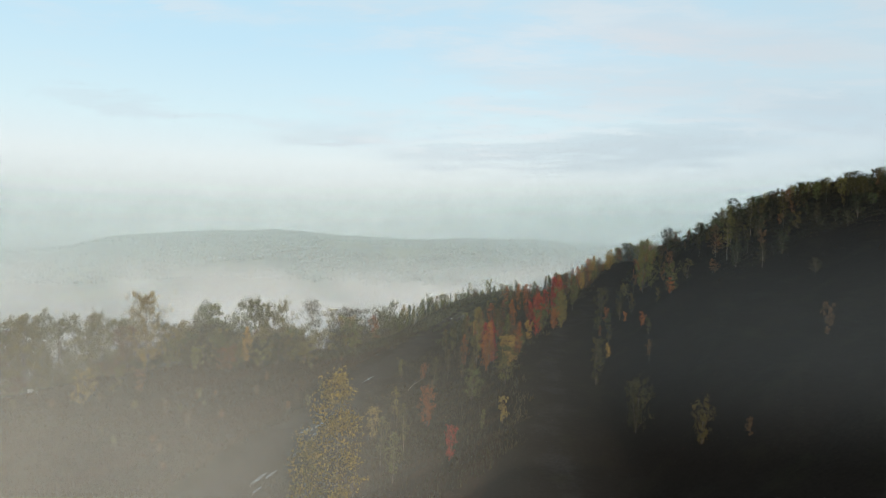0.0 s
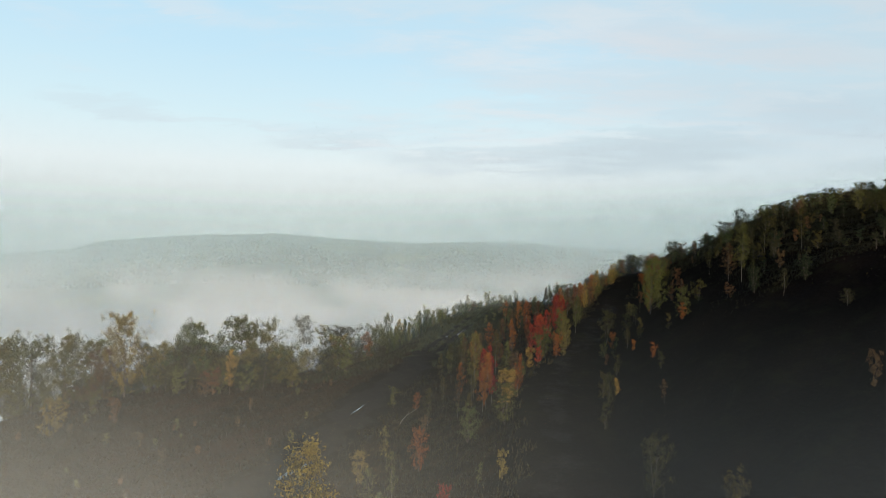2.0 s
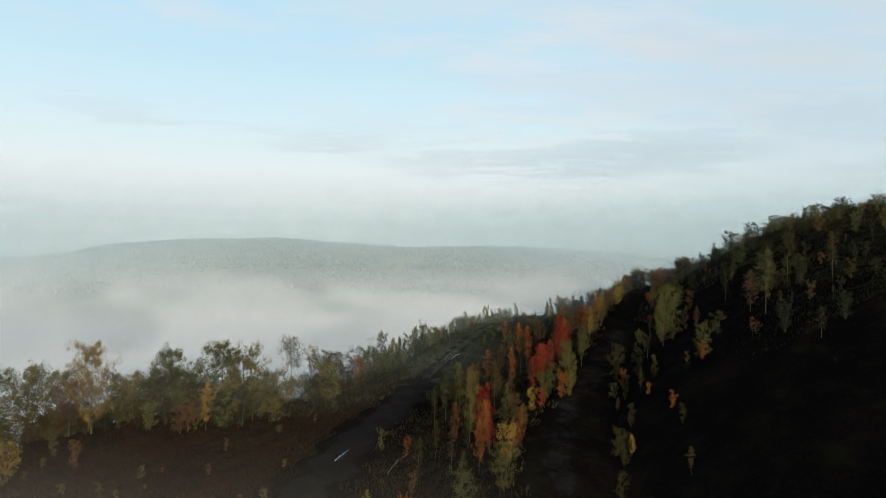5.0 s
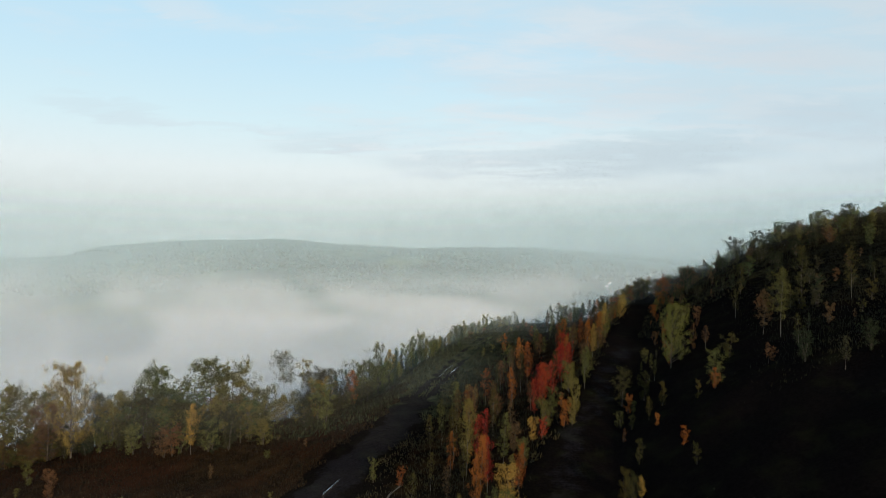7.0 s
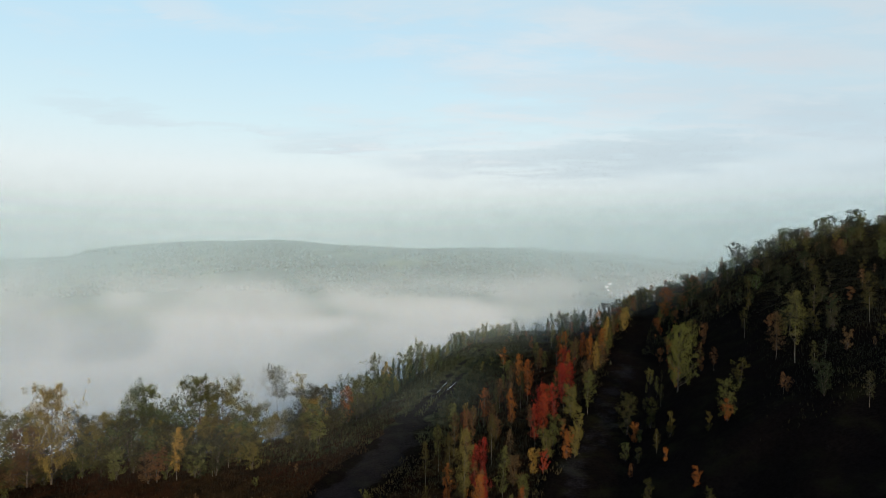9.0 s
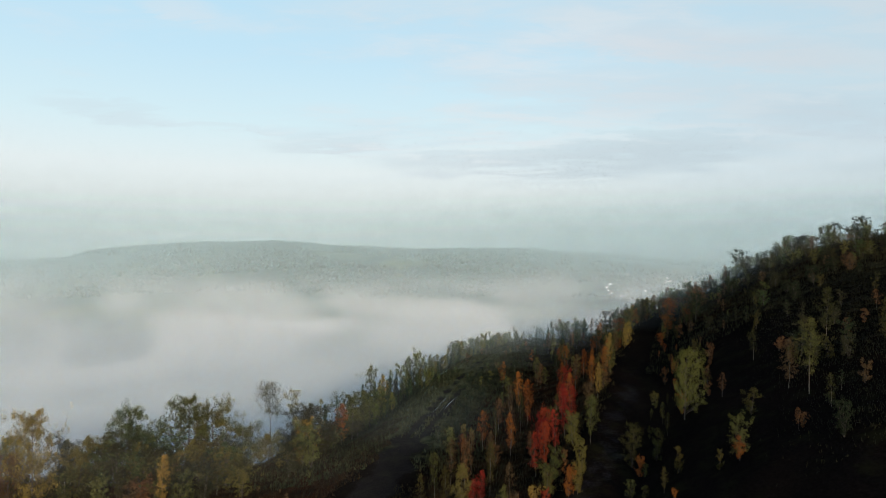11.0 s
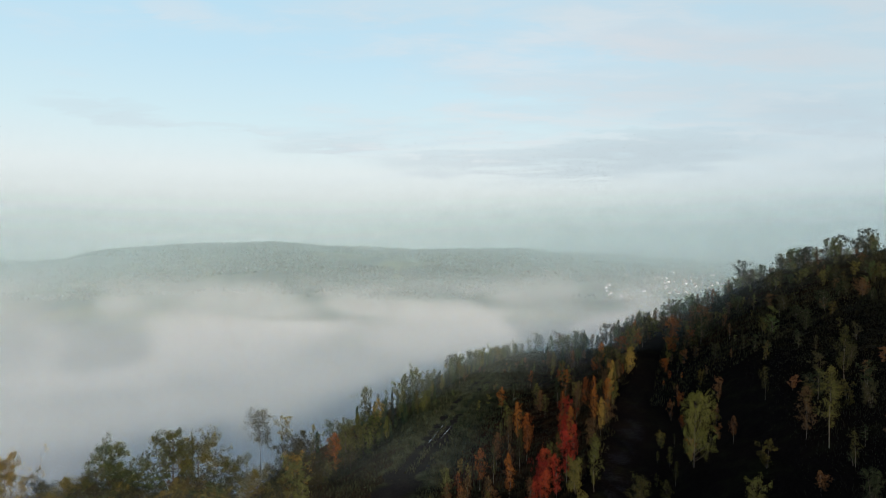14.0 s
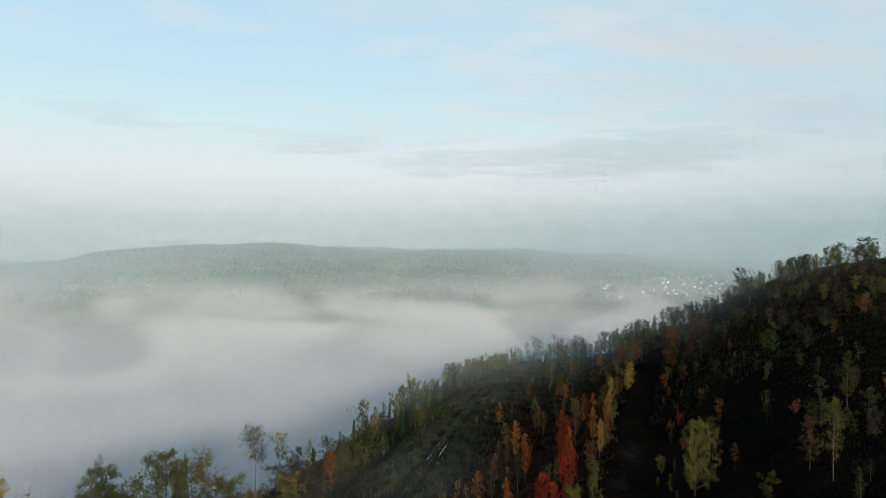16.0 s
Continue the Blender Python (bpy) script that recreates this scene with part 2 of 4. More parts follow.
def wobble(x, y):
    return (0.35 * np.sin(0.31 * x + 0.17 * y + 1.0) * np.sin(0.23 * y - 0.11 * x) + 0.18 * np.sin(0.9 * x + 0.4) * np.sin(0.83 * y + 0.7 * np.sin(0.3 * x))
            + 0.10 * np.sin(2.1 * x + 1.3 * np.sin(0.7 * y)) * np.sin(1.7 * y + np.sin(1.1 * x)))


def heap(x, y):
    """Height of the spoil heap: a terrace with a track, a bank, a second track and the upper slope."""
    xr, zr, xp, zp = road_x(y), road_z(y), path_x(y), path_z(y)
    xp = np.maximum(xp, xr + 9)
    w = edge_width(y)
    d = x - xr
    left = zr - (0.20 + 0.06 * smoothstep(78, 95, y)) * np.clip(-d - 3, 0, 12) - 0.03 * np.maximum(0, -d - 15)
    left = left - 0.30 * np.maximum(0, -d - w) * smoothstep(0, 6, -d - w) - 0.35 * np.maximum(0, -d - w - 25)
    q = np.clip((d - 3) / np.maximum(xp - 2.5 - xr - 3, 0.5), 0, 1)
    bank = zr + (zp - zr) * (0.12 * q + 0.88 * q ** 2.4)
    dx = x - xp
    rise = np.maximum(0, dx - 4)
    upper = zp + 18.5 * np.tanh(0.62 * rise / 18.5) - 0.0006 * np.maximum(0, dx - 70) ** 2
    z = np.where(d < 3, left, np.where(dx < -2.5, bank, upper))
    on_track = np.minimum(np.abs(d), np.abs(dx))
    z = z + wobble(x, y) * (0.25 + 0.75 * smoothstep(2, 6, on_track))
    return z - 0.002 * np.maximum(0, -60 - y) ** 2


# the skyline of the hill across the valley
RIDGE_X = (-4300, -2500, -1386, -1110, -1050, -900, -760, -537, -380, -237, 28, 300, 560, 900, 1400, 4300)
RIDGE_Z = (-20, -8, 5, 15, 30, 39, 49, 61, 58, 49, 38, 27, 14, 0, -25, -40)


def valley(x, y):
    crest_y = 1900 + 0 * x
    top = np.interp(x, RIDGE_X, RIDGE_Z)
    top = top + 1.6 * np.sin(x / 90) + 1.2 * np.sin(x / 41 + 1)
    fall = np.exp(-((np.minimum(y, crest_y) - crest_y) / 420) ** 2)
    spur = 77 * np.exp(-(((x - 70) / 120) ** 2 + ((y - 350) / 55) ** 2))
    return -95 + spur + (top + 95) * fall + 6 * np.sin(x / 210 + y / 330) + 4 * np.sin(y / 120 - x / 170)


def height(x, y):
    x, y = np.asarray(x, float), np.asarray(y, float)
    return np.maximum(heap(x, y), valley(x, y))


def axis(lo, hi, step, end, first, grow):
    mid = list(np.arange(lo, hi, step))
    out, s, v = [], first, mid[-1]
    while v < end[1]:
        v += s
        s = min(s * grow, 32.0)
        out.append(v)
    back, s, v = [], first, mid[0]
    while v > end[0]:
        v -= s
        s = min(s * grow, 32.0)
        back.append(v)
    return np.array(back[::-1] + mid + out)


def sheet(name, xs, ys, zf, mat):
    gx, gy = np.meshgrid(xs, ys)
    z = zf(gx, gy)
    me = bpy.data.meshes.new(name)
    nx, ny = len(xs), len(ys)
    idx = np.arange(nx * ny).reshape(ny, nx)
    quads = np.stack([idx[:-1, :-1], idx[:-1, 1:], idx[1:, 1:], idx[1:, :-1]], -1).reshape(-1, 4)
    me.from_pydata(np.stack([gx, gy, z], -1).reshape(-1, 3).tolist(), [], quads.tolist())
    me.polygons.foreach_set("use_smooth", np.ones(len(quads), bool))
    me.materials.append(mat)
    return me, gx.ravel(), gy.ravel(), z.ravel()


def make_ground():
    xs = axis(-62, 112, 0.8, (-4300, 4300), 1.2, 1.09)
    ys = axis(14, 212, 0.8, (-2500, 4600), 1.2, 1.07)
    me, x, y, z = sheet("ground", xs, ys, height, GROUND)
    d, dx = x - road_x(y), x - np.maximum(path_x(y), road_x(y) + 9)
    hp = heap(x, y)
    near = (hp > z - 0.01)
    ruts = np.maximum(1 - smoothstep(0.3, 1.0, np.abs(d + 1.0)), 1 - smoothstep(0.3, 1.0, np.abs(d - 1.0)))
    wav = d + 0.7 * np.sin(y / 3.1) * np.sin(y / 1.7 + 1) + 0.4 * np.sin(y / 0.9)
    wide = 1 - smoothstep(0.7, 3.5, np.abs(wav))
    track = np.maximum(wide + (ruts * 0.5 - wide) * smoothstep(94, 118, y), 0.5 * (1 - smoothstep(0.4, 2.2, np.abs(dx + 0.4 * np.sin(y / 2.3)))) * smoothstep(104, 84, y)) * near
    field = np.maximum(smoothstep(-2.5, -6, d), smoothstep(104, 118, y) * smoothstep(7, 3, d))
    field = np.maximum(field, 0.46 * smoothstep(66, 112, y) * smoothstep(4, 9, dx))
    field = np.maximum(field, 0.52 * smoothstep(2.5, 5, d) * smoothstep(-1.5, -4, dx)) * near
    turf = smoothstep(74, 100, y) * smoothstep(8, 3, d) * smoothstep(-22, -10, d) * near
    for key, values in (("turf", turf), ("track", track), ("field", field), ("far", 1.0 - near.astype(float))):
        me.attributes.new(key, "FLOAT", "POINT").data.foreach_set("value", values.astype(np.float32))
    tagged(new("ground", me), "spoil heap slopes with shade in their colour, above a fog-filled wooded valley", "ground", kind="structure")


make_ground()


def on_ground(x, y):
    return float(height(x, y))


# ---------------------------------------------------------------- fog and mist
def fog_floor(level, offset):
    """One of the thin layers of fog that lie over one another in the bottom of the valley."""
    def density(n, pos):
        y = n.add("ShaderNodeSeparateXYZ", {0: pos}).outputs[1]
        sp = n.add("ShaderNodeMapping", {"Vector": pos, "Scale": (1.0, 0.4, 1.0), "Location": offset}).outputs[0]
        f = n.smooth(n.noise(sp, 1 / 170, 4.0, 0.5), 0.36, 0.58, 0.45, 1.0)
        return n.math("MULTIPLY", f, n.smooth(y, 330, 1150, 0.235, 0.0))
    mat = mist_material("fog", density, 0.25, (0.70, 0.685, 0.69, 1))

    def top(x, y):
        return level + 4 * np.sin(x / 83 + 0.8 * np.sin(y / 140)) * np.sin(y / 117 + level) + 2 * np.sin(x / 37 + np.sin(y / 61)) * np.sin(y / 53 + 2)
    xs = axis(-300, 300, 15, (-1800, 1200), 18, 1.07)
    ys = axis(40, 700, 15, (-200, 1150), 18, 1.07)
    me = sheet("fog_bank", xs, ys, top, mat)[0]
    return tagged(new("fog_bank", me), "pale grey morning fog lying in the valley", "fog", "fog over the valley", "stuff")


for i in range(8):
    fog_floor(-92 + 6.0 * i, (90 * i, 40 * i, 0))


def veil(distance, amount, z_full, z_none, low, span=1.15, offset=(0, 0, 0), size=300.0, white=(0.72, 0.81, 0.81, 1), east=1.0):
    """An upright curtain of haze, bent round the viewer, thinning upwards."""
    def density(n, pos):
        z = n.add("ShaderNodeSeparateXYZ", {0: pos}).outputs[2]
        f = n.noise(n.add("ShaderNodeMapping", {"Vector": pos, "Location": offset, "Scale": (1, 1, 2.2)}).outputs[0], 1 / size, 4.0, 0.5)
        thin = n.smooth(z, z_full, z_none, 1.0, 0.0)
        sep = n.add("ShaderNodeSeparateXYZ", {0: pos})
        side = n.smooth(n.math("ARCTAN2", sep.outputs[0], sep.outputs[1]), -0.22, 0.22, 1.0, east)
        return n.math("MULTIPLY", n.math("MULTIPLY", n.math("MULTIPLY", thin, side), amount), n.smooth(f, 0.15, 0.75, 0.75, 1.1), clamp=True)
    mat = mist_material("haze", density, 0.45, white)
    return curtain("haze", mat, distance, low, span, "thin grey haze over the valley", "haze")


def fog_billow(distance, top, amount, lump, soft, size, offset):
    """The front of a rolling fog bank, with a lumpy soft upper edge."""
    def density(n, pos):
        sep = n.add("ShaderNodeSeparateXYZ", {0: pos})
        z = sep.outputs[2]
        arc = n.math("MULTIPLY", n.math("ARCTAN2", sep.outputs[0], sep.outputs[1]), distance)
        flat = n.add("ShaderNodeCombineXYZ", {0: n.math("ADD", arc, offset), 1: n.math("MULTIPLY", z, 1.5), 2: 1.7 * distance}).outputs[0]
        stir = n.noise(flat, 2.2 / size, 4.0, 0.6)
        warped = n.add("ShaderNodeVectorMath", {0: flat, 1: n.add("ShaderNodeVectorMath", {0: n.add("ShaderNodeCombineXYZ", {0: stir, 1: n.noise(flat, 3.1 / size, 4.0, 0.6), 2: 0.0}).outputs[0], 1: (size * 0.9, size * 0.9, 0)}, operation="MULTIPLY").outputs[0]}, operation="ADD").outputs[0]
        # rounded heads on a gently rolling top
        heads = n.add("ShaderNodeTexVoronoi", {"Vector": warped, "Scale": 1 / size, "Smoothness": 1.0}, feature="SMOOTH_F1").outputs[0]
        wide = n.noise(flat, 0.35 / size, 2.0, 0.5)
        v = n.math("ADD", z, n.math("MULTIPLY", n.math("SUBTRACT", heads, 0.45), 2.6 * lump))
        v = n.math("SUBTRACT", v, n.math("MULTIPLY", n.math("SUBTRACT", wide, 0.5), 4.0 * lump))
        # the far fog is broken by gaps, the near fog is whole
        rolls = n.add("ShaderNodeCombineXYZ", {0: n.math("MULTIPLY", arc, 400.0 / distance), 1: n.math("MULTIPLY", n.math("SUBTRACT", z, 36.0), 1000.0 / distance), 2: 0.10 * distance + 40.0}).outputs[0]
        body = n.smooth(n.noise(rolls, 1 / 74, 6.0, 0.54, 0.6), 0.44, 0.555, 0.0 if distance > 450 else 0.65, 1.0)
        return n.math("MULTIPLY", n.smooth(v, top - soft * 2.0, top + soft * 1.2, amount, 0.0), body)
    mat = mist_material("fog_front", density, 0.38, (0.755, 0.737, 0.74, 1))
    return curtain("fog_front", mat, distance, -110, 1.15, "pale rolling bank of morning fog", "fog")


def curtain(name, mat, distance, low, span, label, category):
    high = 50 + 0.6 * distance
    k, rows = 48, 14
    pts, quads = [], []
    for j in range(rows + 1):
        z = low + (high - low) * j / rows
        for i in range(k + 1):
            a = (i / k - 0.5) * 2 * span
            pts.append((math.sin(a) * distance, math.cos(a) * distance, z))
    for j in range(rows):
        for i in range(k):
            a = j * (k + 1) + i
            quads.append((a, a + 1, a + k + 2, a + k + 1))
    me = bpy.data.meshes.new(name)
    me.from_pydata(pts, [], quads)
    me.polygons.foreach_set("use_smooth", np.ones(len(quads), bool))
    me.materials.append(mat)
    return tagged(new(name, me), label, category, category + " over the valley", "stuff")


for i in range(16):
    far = 232 * (1360 / 232) ** (i / 15)
    fog_billow(far, -42 + 0.031 * (far - 222), 0.235, 7 + 0.009 * (far - 222), 7 + 0.010 * far, 26 + 0.115 * far, 137.0 * i)
for i, (far, amount, east) in enumerate(((760, 0.08, 1.0), (1000, 0.10, 1.0), (1250, 0.13, 1.2), (1450, 0.16, 1.3), (1640, 0.15, 1.4),
                                         (1700, 0.15, 1.45), (1750, 0.15, 1.45), (1800, 0.15, 1.45), (1850, 0.15, 1.45), (1885, 0.15, 1.45), (1815, 0.03, 6.5), (1868, 0.03, 6.5), (1905, 0.03, 6.5))):
    veil(far, amount, -60, 150 + far * 0.06, -120, offset=(50 + 370 * i, 110 * i, 0), size=260, white=(0.57, 0.72, 0.745, 1), east=east)
veil(480, 0.16, -40, 90, -110, offset=(900, 90, 0), size=120, white=(0.73, 0.75, 0.76, 1))
veil(345, 0.17, -25, 60, -110, offset=(300, 10, 0), size=90, white=(0.74, 0.75, 0.755, 1))
veil(268, 0.19, -25, 44, -110, offset=(100, 70, 0), size=70, white=(0.75, 0.75, 0.755, 1))
veil(205, 0.16, 0, 50, -60, offset=(500, 30, 0), size=60, white=(0.72, 0.79, 0.79, 1))
for i, far in enumerate((2100, 2350, 2650, 3000, 3400)):
    veil(far, 0.21, -60, 160 + far * 0.05, -120, offset=(40 + 410 * i, 90 * i, 0), size=400, white=(0.62, 0.69, 0.715, 1))
for i, (far, amount) in enumerate(((126, 0.02), (144, 0.045), (163, 0.065), (184, 0.085))):
    veil(far, amount, 12, 54, -20, 1.0, (210 * i, 30 * i, 0), 26, (0.72, 0.82, 0.82, 1))


def near_mist(y0, amount, offset, z_full=18.5, z_none=29.5, x_none=14.0, rest=0.10, x_full=-26.0, white=(0.75, 0.74, 0.67, 1), base=(0.0, 1.0), west=None):
    """A low patch of mist drifting over the terrace, thickest over the field."""
    west = -60 - 0.35 * y0 if west is None else west

    def density(n, pos):
        sep = n.add("ShaderNodeSeparateXYZ", {0: pos})
        x, z = sep.outputs[0], sep.outputs[2]
        f = n.noise(n.add("ShaderNodeMapping", {"Vector": pos, "Location": offset}).outputs[0], 1 / 14, 4.0, 0.5)
        low = n.math("MULTIPLY", n.smooth(z, z_full, z_none, 1.0, 0.0), n.smooth(z, base[0], base[1]))
        side = n.smooth(x, x_full, x_none, 1.0, rest)
        ends = n.math("MULTIPLY", n.smooth(x, 30, 44, 1.0, 0.0), n.smooth(x, west, west + 14))
        thick = n.math("MULTIPLY", n.math("MULTIPLY", low, side), n.math("MULTIPLY", ends, amount))
        return n.math("MULTIPLY", thick, n.smooth(f, 0.2, 0.75, 0.55, 1.25), clamp=True)
    mat = mist_material("drifting_mist", density, 0.45, white)
    xs, zs = np.linspace(west, 44, 27), np.linspace(4, z_none + 0.3, 14)
    pts = [(x, y0 + 1.2 * math.sin(x * 0.13 + y0) - 0.08 * (z - 18), z) for z in zs for x in xs]
    quads = [(j * 27 + i, j * 27 + i + 1, j * 27 + i + 28, j * 27 + i + 27) for j in range(13) for i in range(26)]
    me = bpy.data.meshes.new("mist_patch")
    me.from_pydata(pts, [], quads)
    me.polygons.foreach_set("use_smooth", np.ones(len(quads), bool))
    me.materials.append(mat)
    return tagged(new("mist_patch", me), "thin warm-grey mist drifting over the terrace", "mist", "mist over the terrace", "stuff")


near_mist(85, 0.026, (75, 45, 3), 20.5, 25.5, 14.0, 0.0, 0.0, (0.69, 0.77, 0.78, 1), (16.0, 19.5), -20.0)
near_mist(72, 0.016, (40, 3, 3), 18.0, 23.0, 6.0, 0.0, -26.0, (0.80, 0.76, 0.68, 1), (14.0, 18.0))
near_mist(78, 0.022, (60, 25, 3), 18.0, 23.0, 8.0, 0.0, -26.0, (0.80, 0.77, 0.70, 1), (14.2, 18.0))
near_mist(30, 0.15, (0, 0, 0), 17.0, 28.5, 13.0, 0.0, -26.0, (0.80, 0.73, 0.60, 1))
near_mist(34, 0.15, (20, 5, 3), 16.0, 28.0, 11.0, 0.0, -26.0, (0.80, 0.73, 0.60, 1))
near_mist(7, 0.095, (-35, 9, 8), 26.5, 32.4, 4.0, 0.06, -4.0)
near_mist(10, 0.095, (15, 29, 8), 26.0, 32.4, 5.0, 0.05, -7.0, (0.72, 0.75, 0.70, 1))
near_mist(8.6, 0.045, (25, 9, 18), 28.5, 31.3, -2.0, 0.0, 5.0, (0.64, 0.74, 0.78, 1), (25.5, 28.0))
near_mist(13, 0.095, (-15, 49, 8), 25.5, 32.3, 7.0, 0.0, -9.0, (0.72, 0.75, 0.70, 1))


# ---------------------------------------------------------------- trees
def tube(verts, faces, pts, radii, sides):
    start = len(verts)
    for i, (p, r) in enumerate(zip(pts, radii)):
        a = pts[min(i + 1, len(pts) - 1)] - pts[max(i - 1, 0)]
        a = a.normalized() if a.length > 1e-6 else Vector((0, 0, 1))
        u = a.orthogonal().normalized()
        v = a.cross(u)
        for k in range(sides):
            c = 2 * math.pi * k / sides
            verts.append(p + (u * math.cos(c) + v * math.sin(c)) * r)
    for i in range(len(pts) - 1):
        for k in range(sides):
            b, k2 = start + i * sides, (k + 1) % sides
            faces.append((b + k, b + k2, b + sides + k2, b + sides + k))


def mesh_part(name, verts, faces, mat, parent, label="", smooth=True):
    me = bpy.data.meshes.new(name)
    me.from_pydata([tuple(v) for v in verts], [], faces)
    if smooth:
        me.polygons.foreach_set("use_smooth", np.ones(len(faces), bool))
    me.materials.append(mat)
    ob = new(name, me)
    ob.parent = parent
    if label:
        ob["label"] = label
    return ob


def leaves(rng, centres, spread, count, size):
    """Small pointed leaf sprays scattered round the twig ends, most of them hanging."""
    c = centres[rng.integers(0, len(centres), count)] + rng.normal(0, 1, (count, 3)) * spread
    a = rng.normal(0, 1, (count, 3))
    a[:, 2] = a[:, 2] * 1.5 - 0.6
    a /= np.linalg.norm(a, axis=1)[:, None]
    b = np.cross(a, rng.normal(0, 1, (count, 3)))
    b /= np.maximum(np.linalg.norm(b, axis=1)[:, None], 1e-6)
    s = size * rng.uniform(0.55, 1.35, (count, 1))
    v = np.stack([c - a * s * 0.5 - b * s * 0.34, c - a * s * 0.5 + b * s * 0.34, c + a * s * 0.8], 1).reshape(-1, 3)
    f = np.arange(count * 3).reshape(-1, 3)
    return v.tolist(), f.tolist()


# form: crown radius and crown base over height, limbs, leaves, leaf size, limb rise, spread, stems, profile
FORMS = {
    "birch": (0.205, 0.22, 44, 1100, 0.023, 0.85, 0.017, 1, "spindle"),
    "sparse_birch": (0.185, 0.30, 36, 640, 0.024, 0.8, 0.018, 1, "spindle"),
    "bare_birch": (0.16, 0.60, 40, 800, 0.018, 0.6, 0.017, 1, "round"),
    "broad": (0.36, 0.12, 56, 3300, 0.026, 0.55, 0.019, 1, "round"),
    "layered": (0.34, 0.24, 46, 2600, 0.026, 0.40, 0.016, 1, "flat"),
    "bush": (0.31, 0.04, 36, 1600, 0.033, 1.4, 0.026, 4, "round"),
    "shrub": (0.26, 0.06, 21, 900, 0.042, 1.5, 0.034, 3, "round"),
    "spruce": (0.17, 0.06, 50, 1400, 0.032, -0.25, 0.018, 1, "cone"),
    "pine": (0.30, 0.45, 26, 1500, 0.026, 0.15, 0.030, 1, "flat"),
}


def profile(kind, f):
    if kind == "cone":
        return 1.02 - f
    if kind == "spindle":
        return 1.75 * (f + 0.12) ** 0.6 * max(0.02, 1 - f) ** 0.75
    if kind == "flat":
        return 0.55 + 0.45 * math.sin(math.pi * min(1, 0.15 + f * 0.9))
    return math.sqrt(max(0.05, 1 - (1.55 * f - 0.62) ** 2))


def build_tree(name, form, colour, seed, fine):
    """A tree ten metres high: tapered stem, limbs, twigs and a crown of leaf sprays. fine: how many leaves, 1 for the usual."""
    radius, base, limbs, count, size, rise, spread, stems, shape = FORMS[form]
    rng = np.random.default_rng(seed)
    h, root = 10.0, new(name)
    bark = BARK_WHITE if "birch" in form else BARK_BROWN
    tv, tf, bv, bf, tips = [], [], [], [], []
    lean = rng.normal(0, 0.25, 2)
    limbs = max(int(limbs * min(1.0, 0.3 + 0.5 * fine)), 8)
    lop = rng.uniform(0, 6.28)
    for s in range(stems):
        out = Vector((math.cos(s * 2.4), math.sin(s * 2.4), 0)) * (0.0 if stems == 1 else h * radius * 0.45)
        bend = rng.normal(0, 0.10, 2)
        stem = [Vector((lean[0] * f * f + bend[0] * math.sin(5 * f), lean[1] * f * f + bend[1] * math.sin(4 * f), -0.5 + f * (h * 0.97 + 0.5))) + out * f for f in np.linspace(0, 1, 7)]
        r0 = h * (0.0056 if "birch" in form else 0.011 if stems == 1 else 0.007) * (1.5 if form in ("broad", "layered", "pine") else 1.0)
        tube(tv, tf, stem, [r0 * (1.25 if i == 0 else 1) * (1 - 0.93 * i / 6) for i in range(7)], 6 if fine > 1 else 5)
        for i in range(limbs // stems):
            f = (i + rng.uniform(0, 1)) / (limbs // stems)
            z = base + (0.97 - base) * f
            q = z * 6
            k = min(int(q), 5)
            p = stem[k].lerp(stem[k + 1], q - k)
            ang = i * 2.39996 + s + rng.normal(0, 0.35)
            length = h * radius * profile(shape, f) * rng.uniform(0.35, 1.5) * (1 + 0.22 * math.cos(ang - lop))
            up = rise * rng.uniform(0.6, 1.3) * (1 - 0.3 * f)
            way = Vector((math.cos(ang), math.sin(ang), up)).normalized()
            sag = (0.10 if rise > 0 else -0.10) * (2 if rise < 0.4 else -1)
            pts = [p + way * length * g + Vector((0, 0, sag * length * g * (1 - g))) + Vector(rng.normal(0, 0.03, 3)) * length * (g > 0) for g in (0, 0.4, 1.0)]
            r1 = max(r0 * 0.38 * (1 - 0.7 * z), 0.012)
            tube(bv, bf, pts, [r1, r1 * 0.6, r1 * 0.15], 3)
            for g in (0.35, 0.6, 0.8, 0.95, 1.04):
                tips.append(pts[1].lerp(pts[2], (g - 0.3) / 0.7) + Vector(rng.normal(0, 0.07, 3)) * length)
            for t in range(4 if fine > 2 else 2 if fine >= 1 else 1):
                e = pts[1].lerp(pts[2], rng.uniform(0.0, 0.8))
                tip = e + Vector(rng.normal(0, 0.20, 3)) * length + way * length * 0.12
                tube(bv, bf, [e, tip], [r1 * 0.35, r1 * 0.1], 3)
                tips += [tip, e.lerp(tip, 0.6)]
    k = len(tv)
    wood = mesh_part("trunk", tv + bv, tf + [tuple(i + k for i in f) for f in bf], bark, root)
    wood.data.materials.append(bark if form == "bare_birch" else BARK_BROWN)
    wood.data.polygons.foreach_set("material_index", np.array([0] * len(tf) + [1] * len(bf), np.int32))
    c = np.array([tuple(t) for t in tips])
    lv, lf = leaves(rng, c, h * spread, int(count * fine), h * size / math.sqrt(fine))
    mesh_part("crown", lv, lf, LEAF[colour], root, smooth=False)
    return root


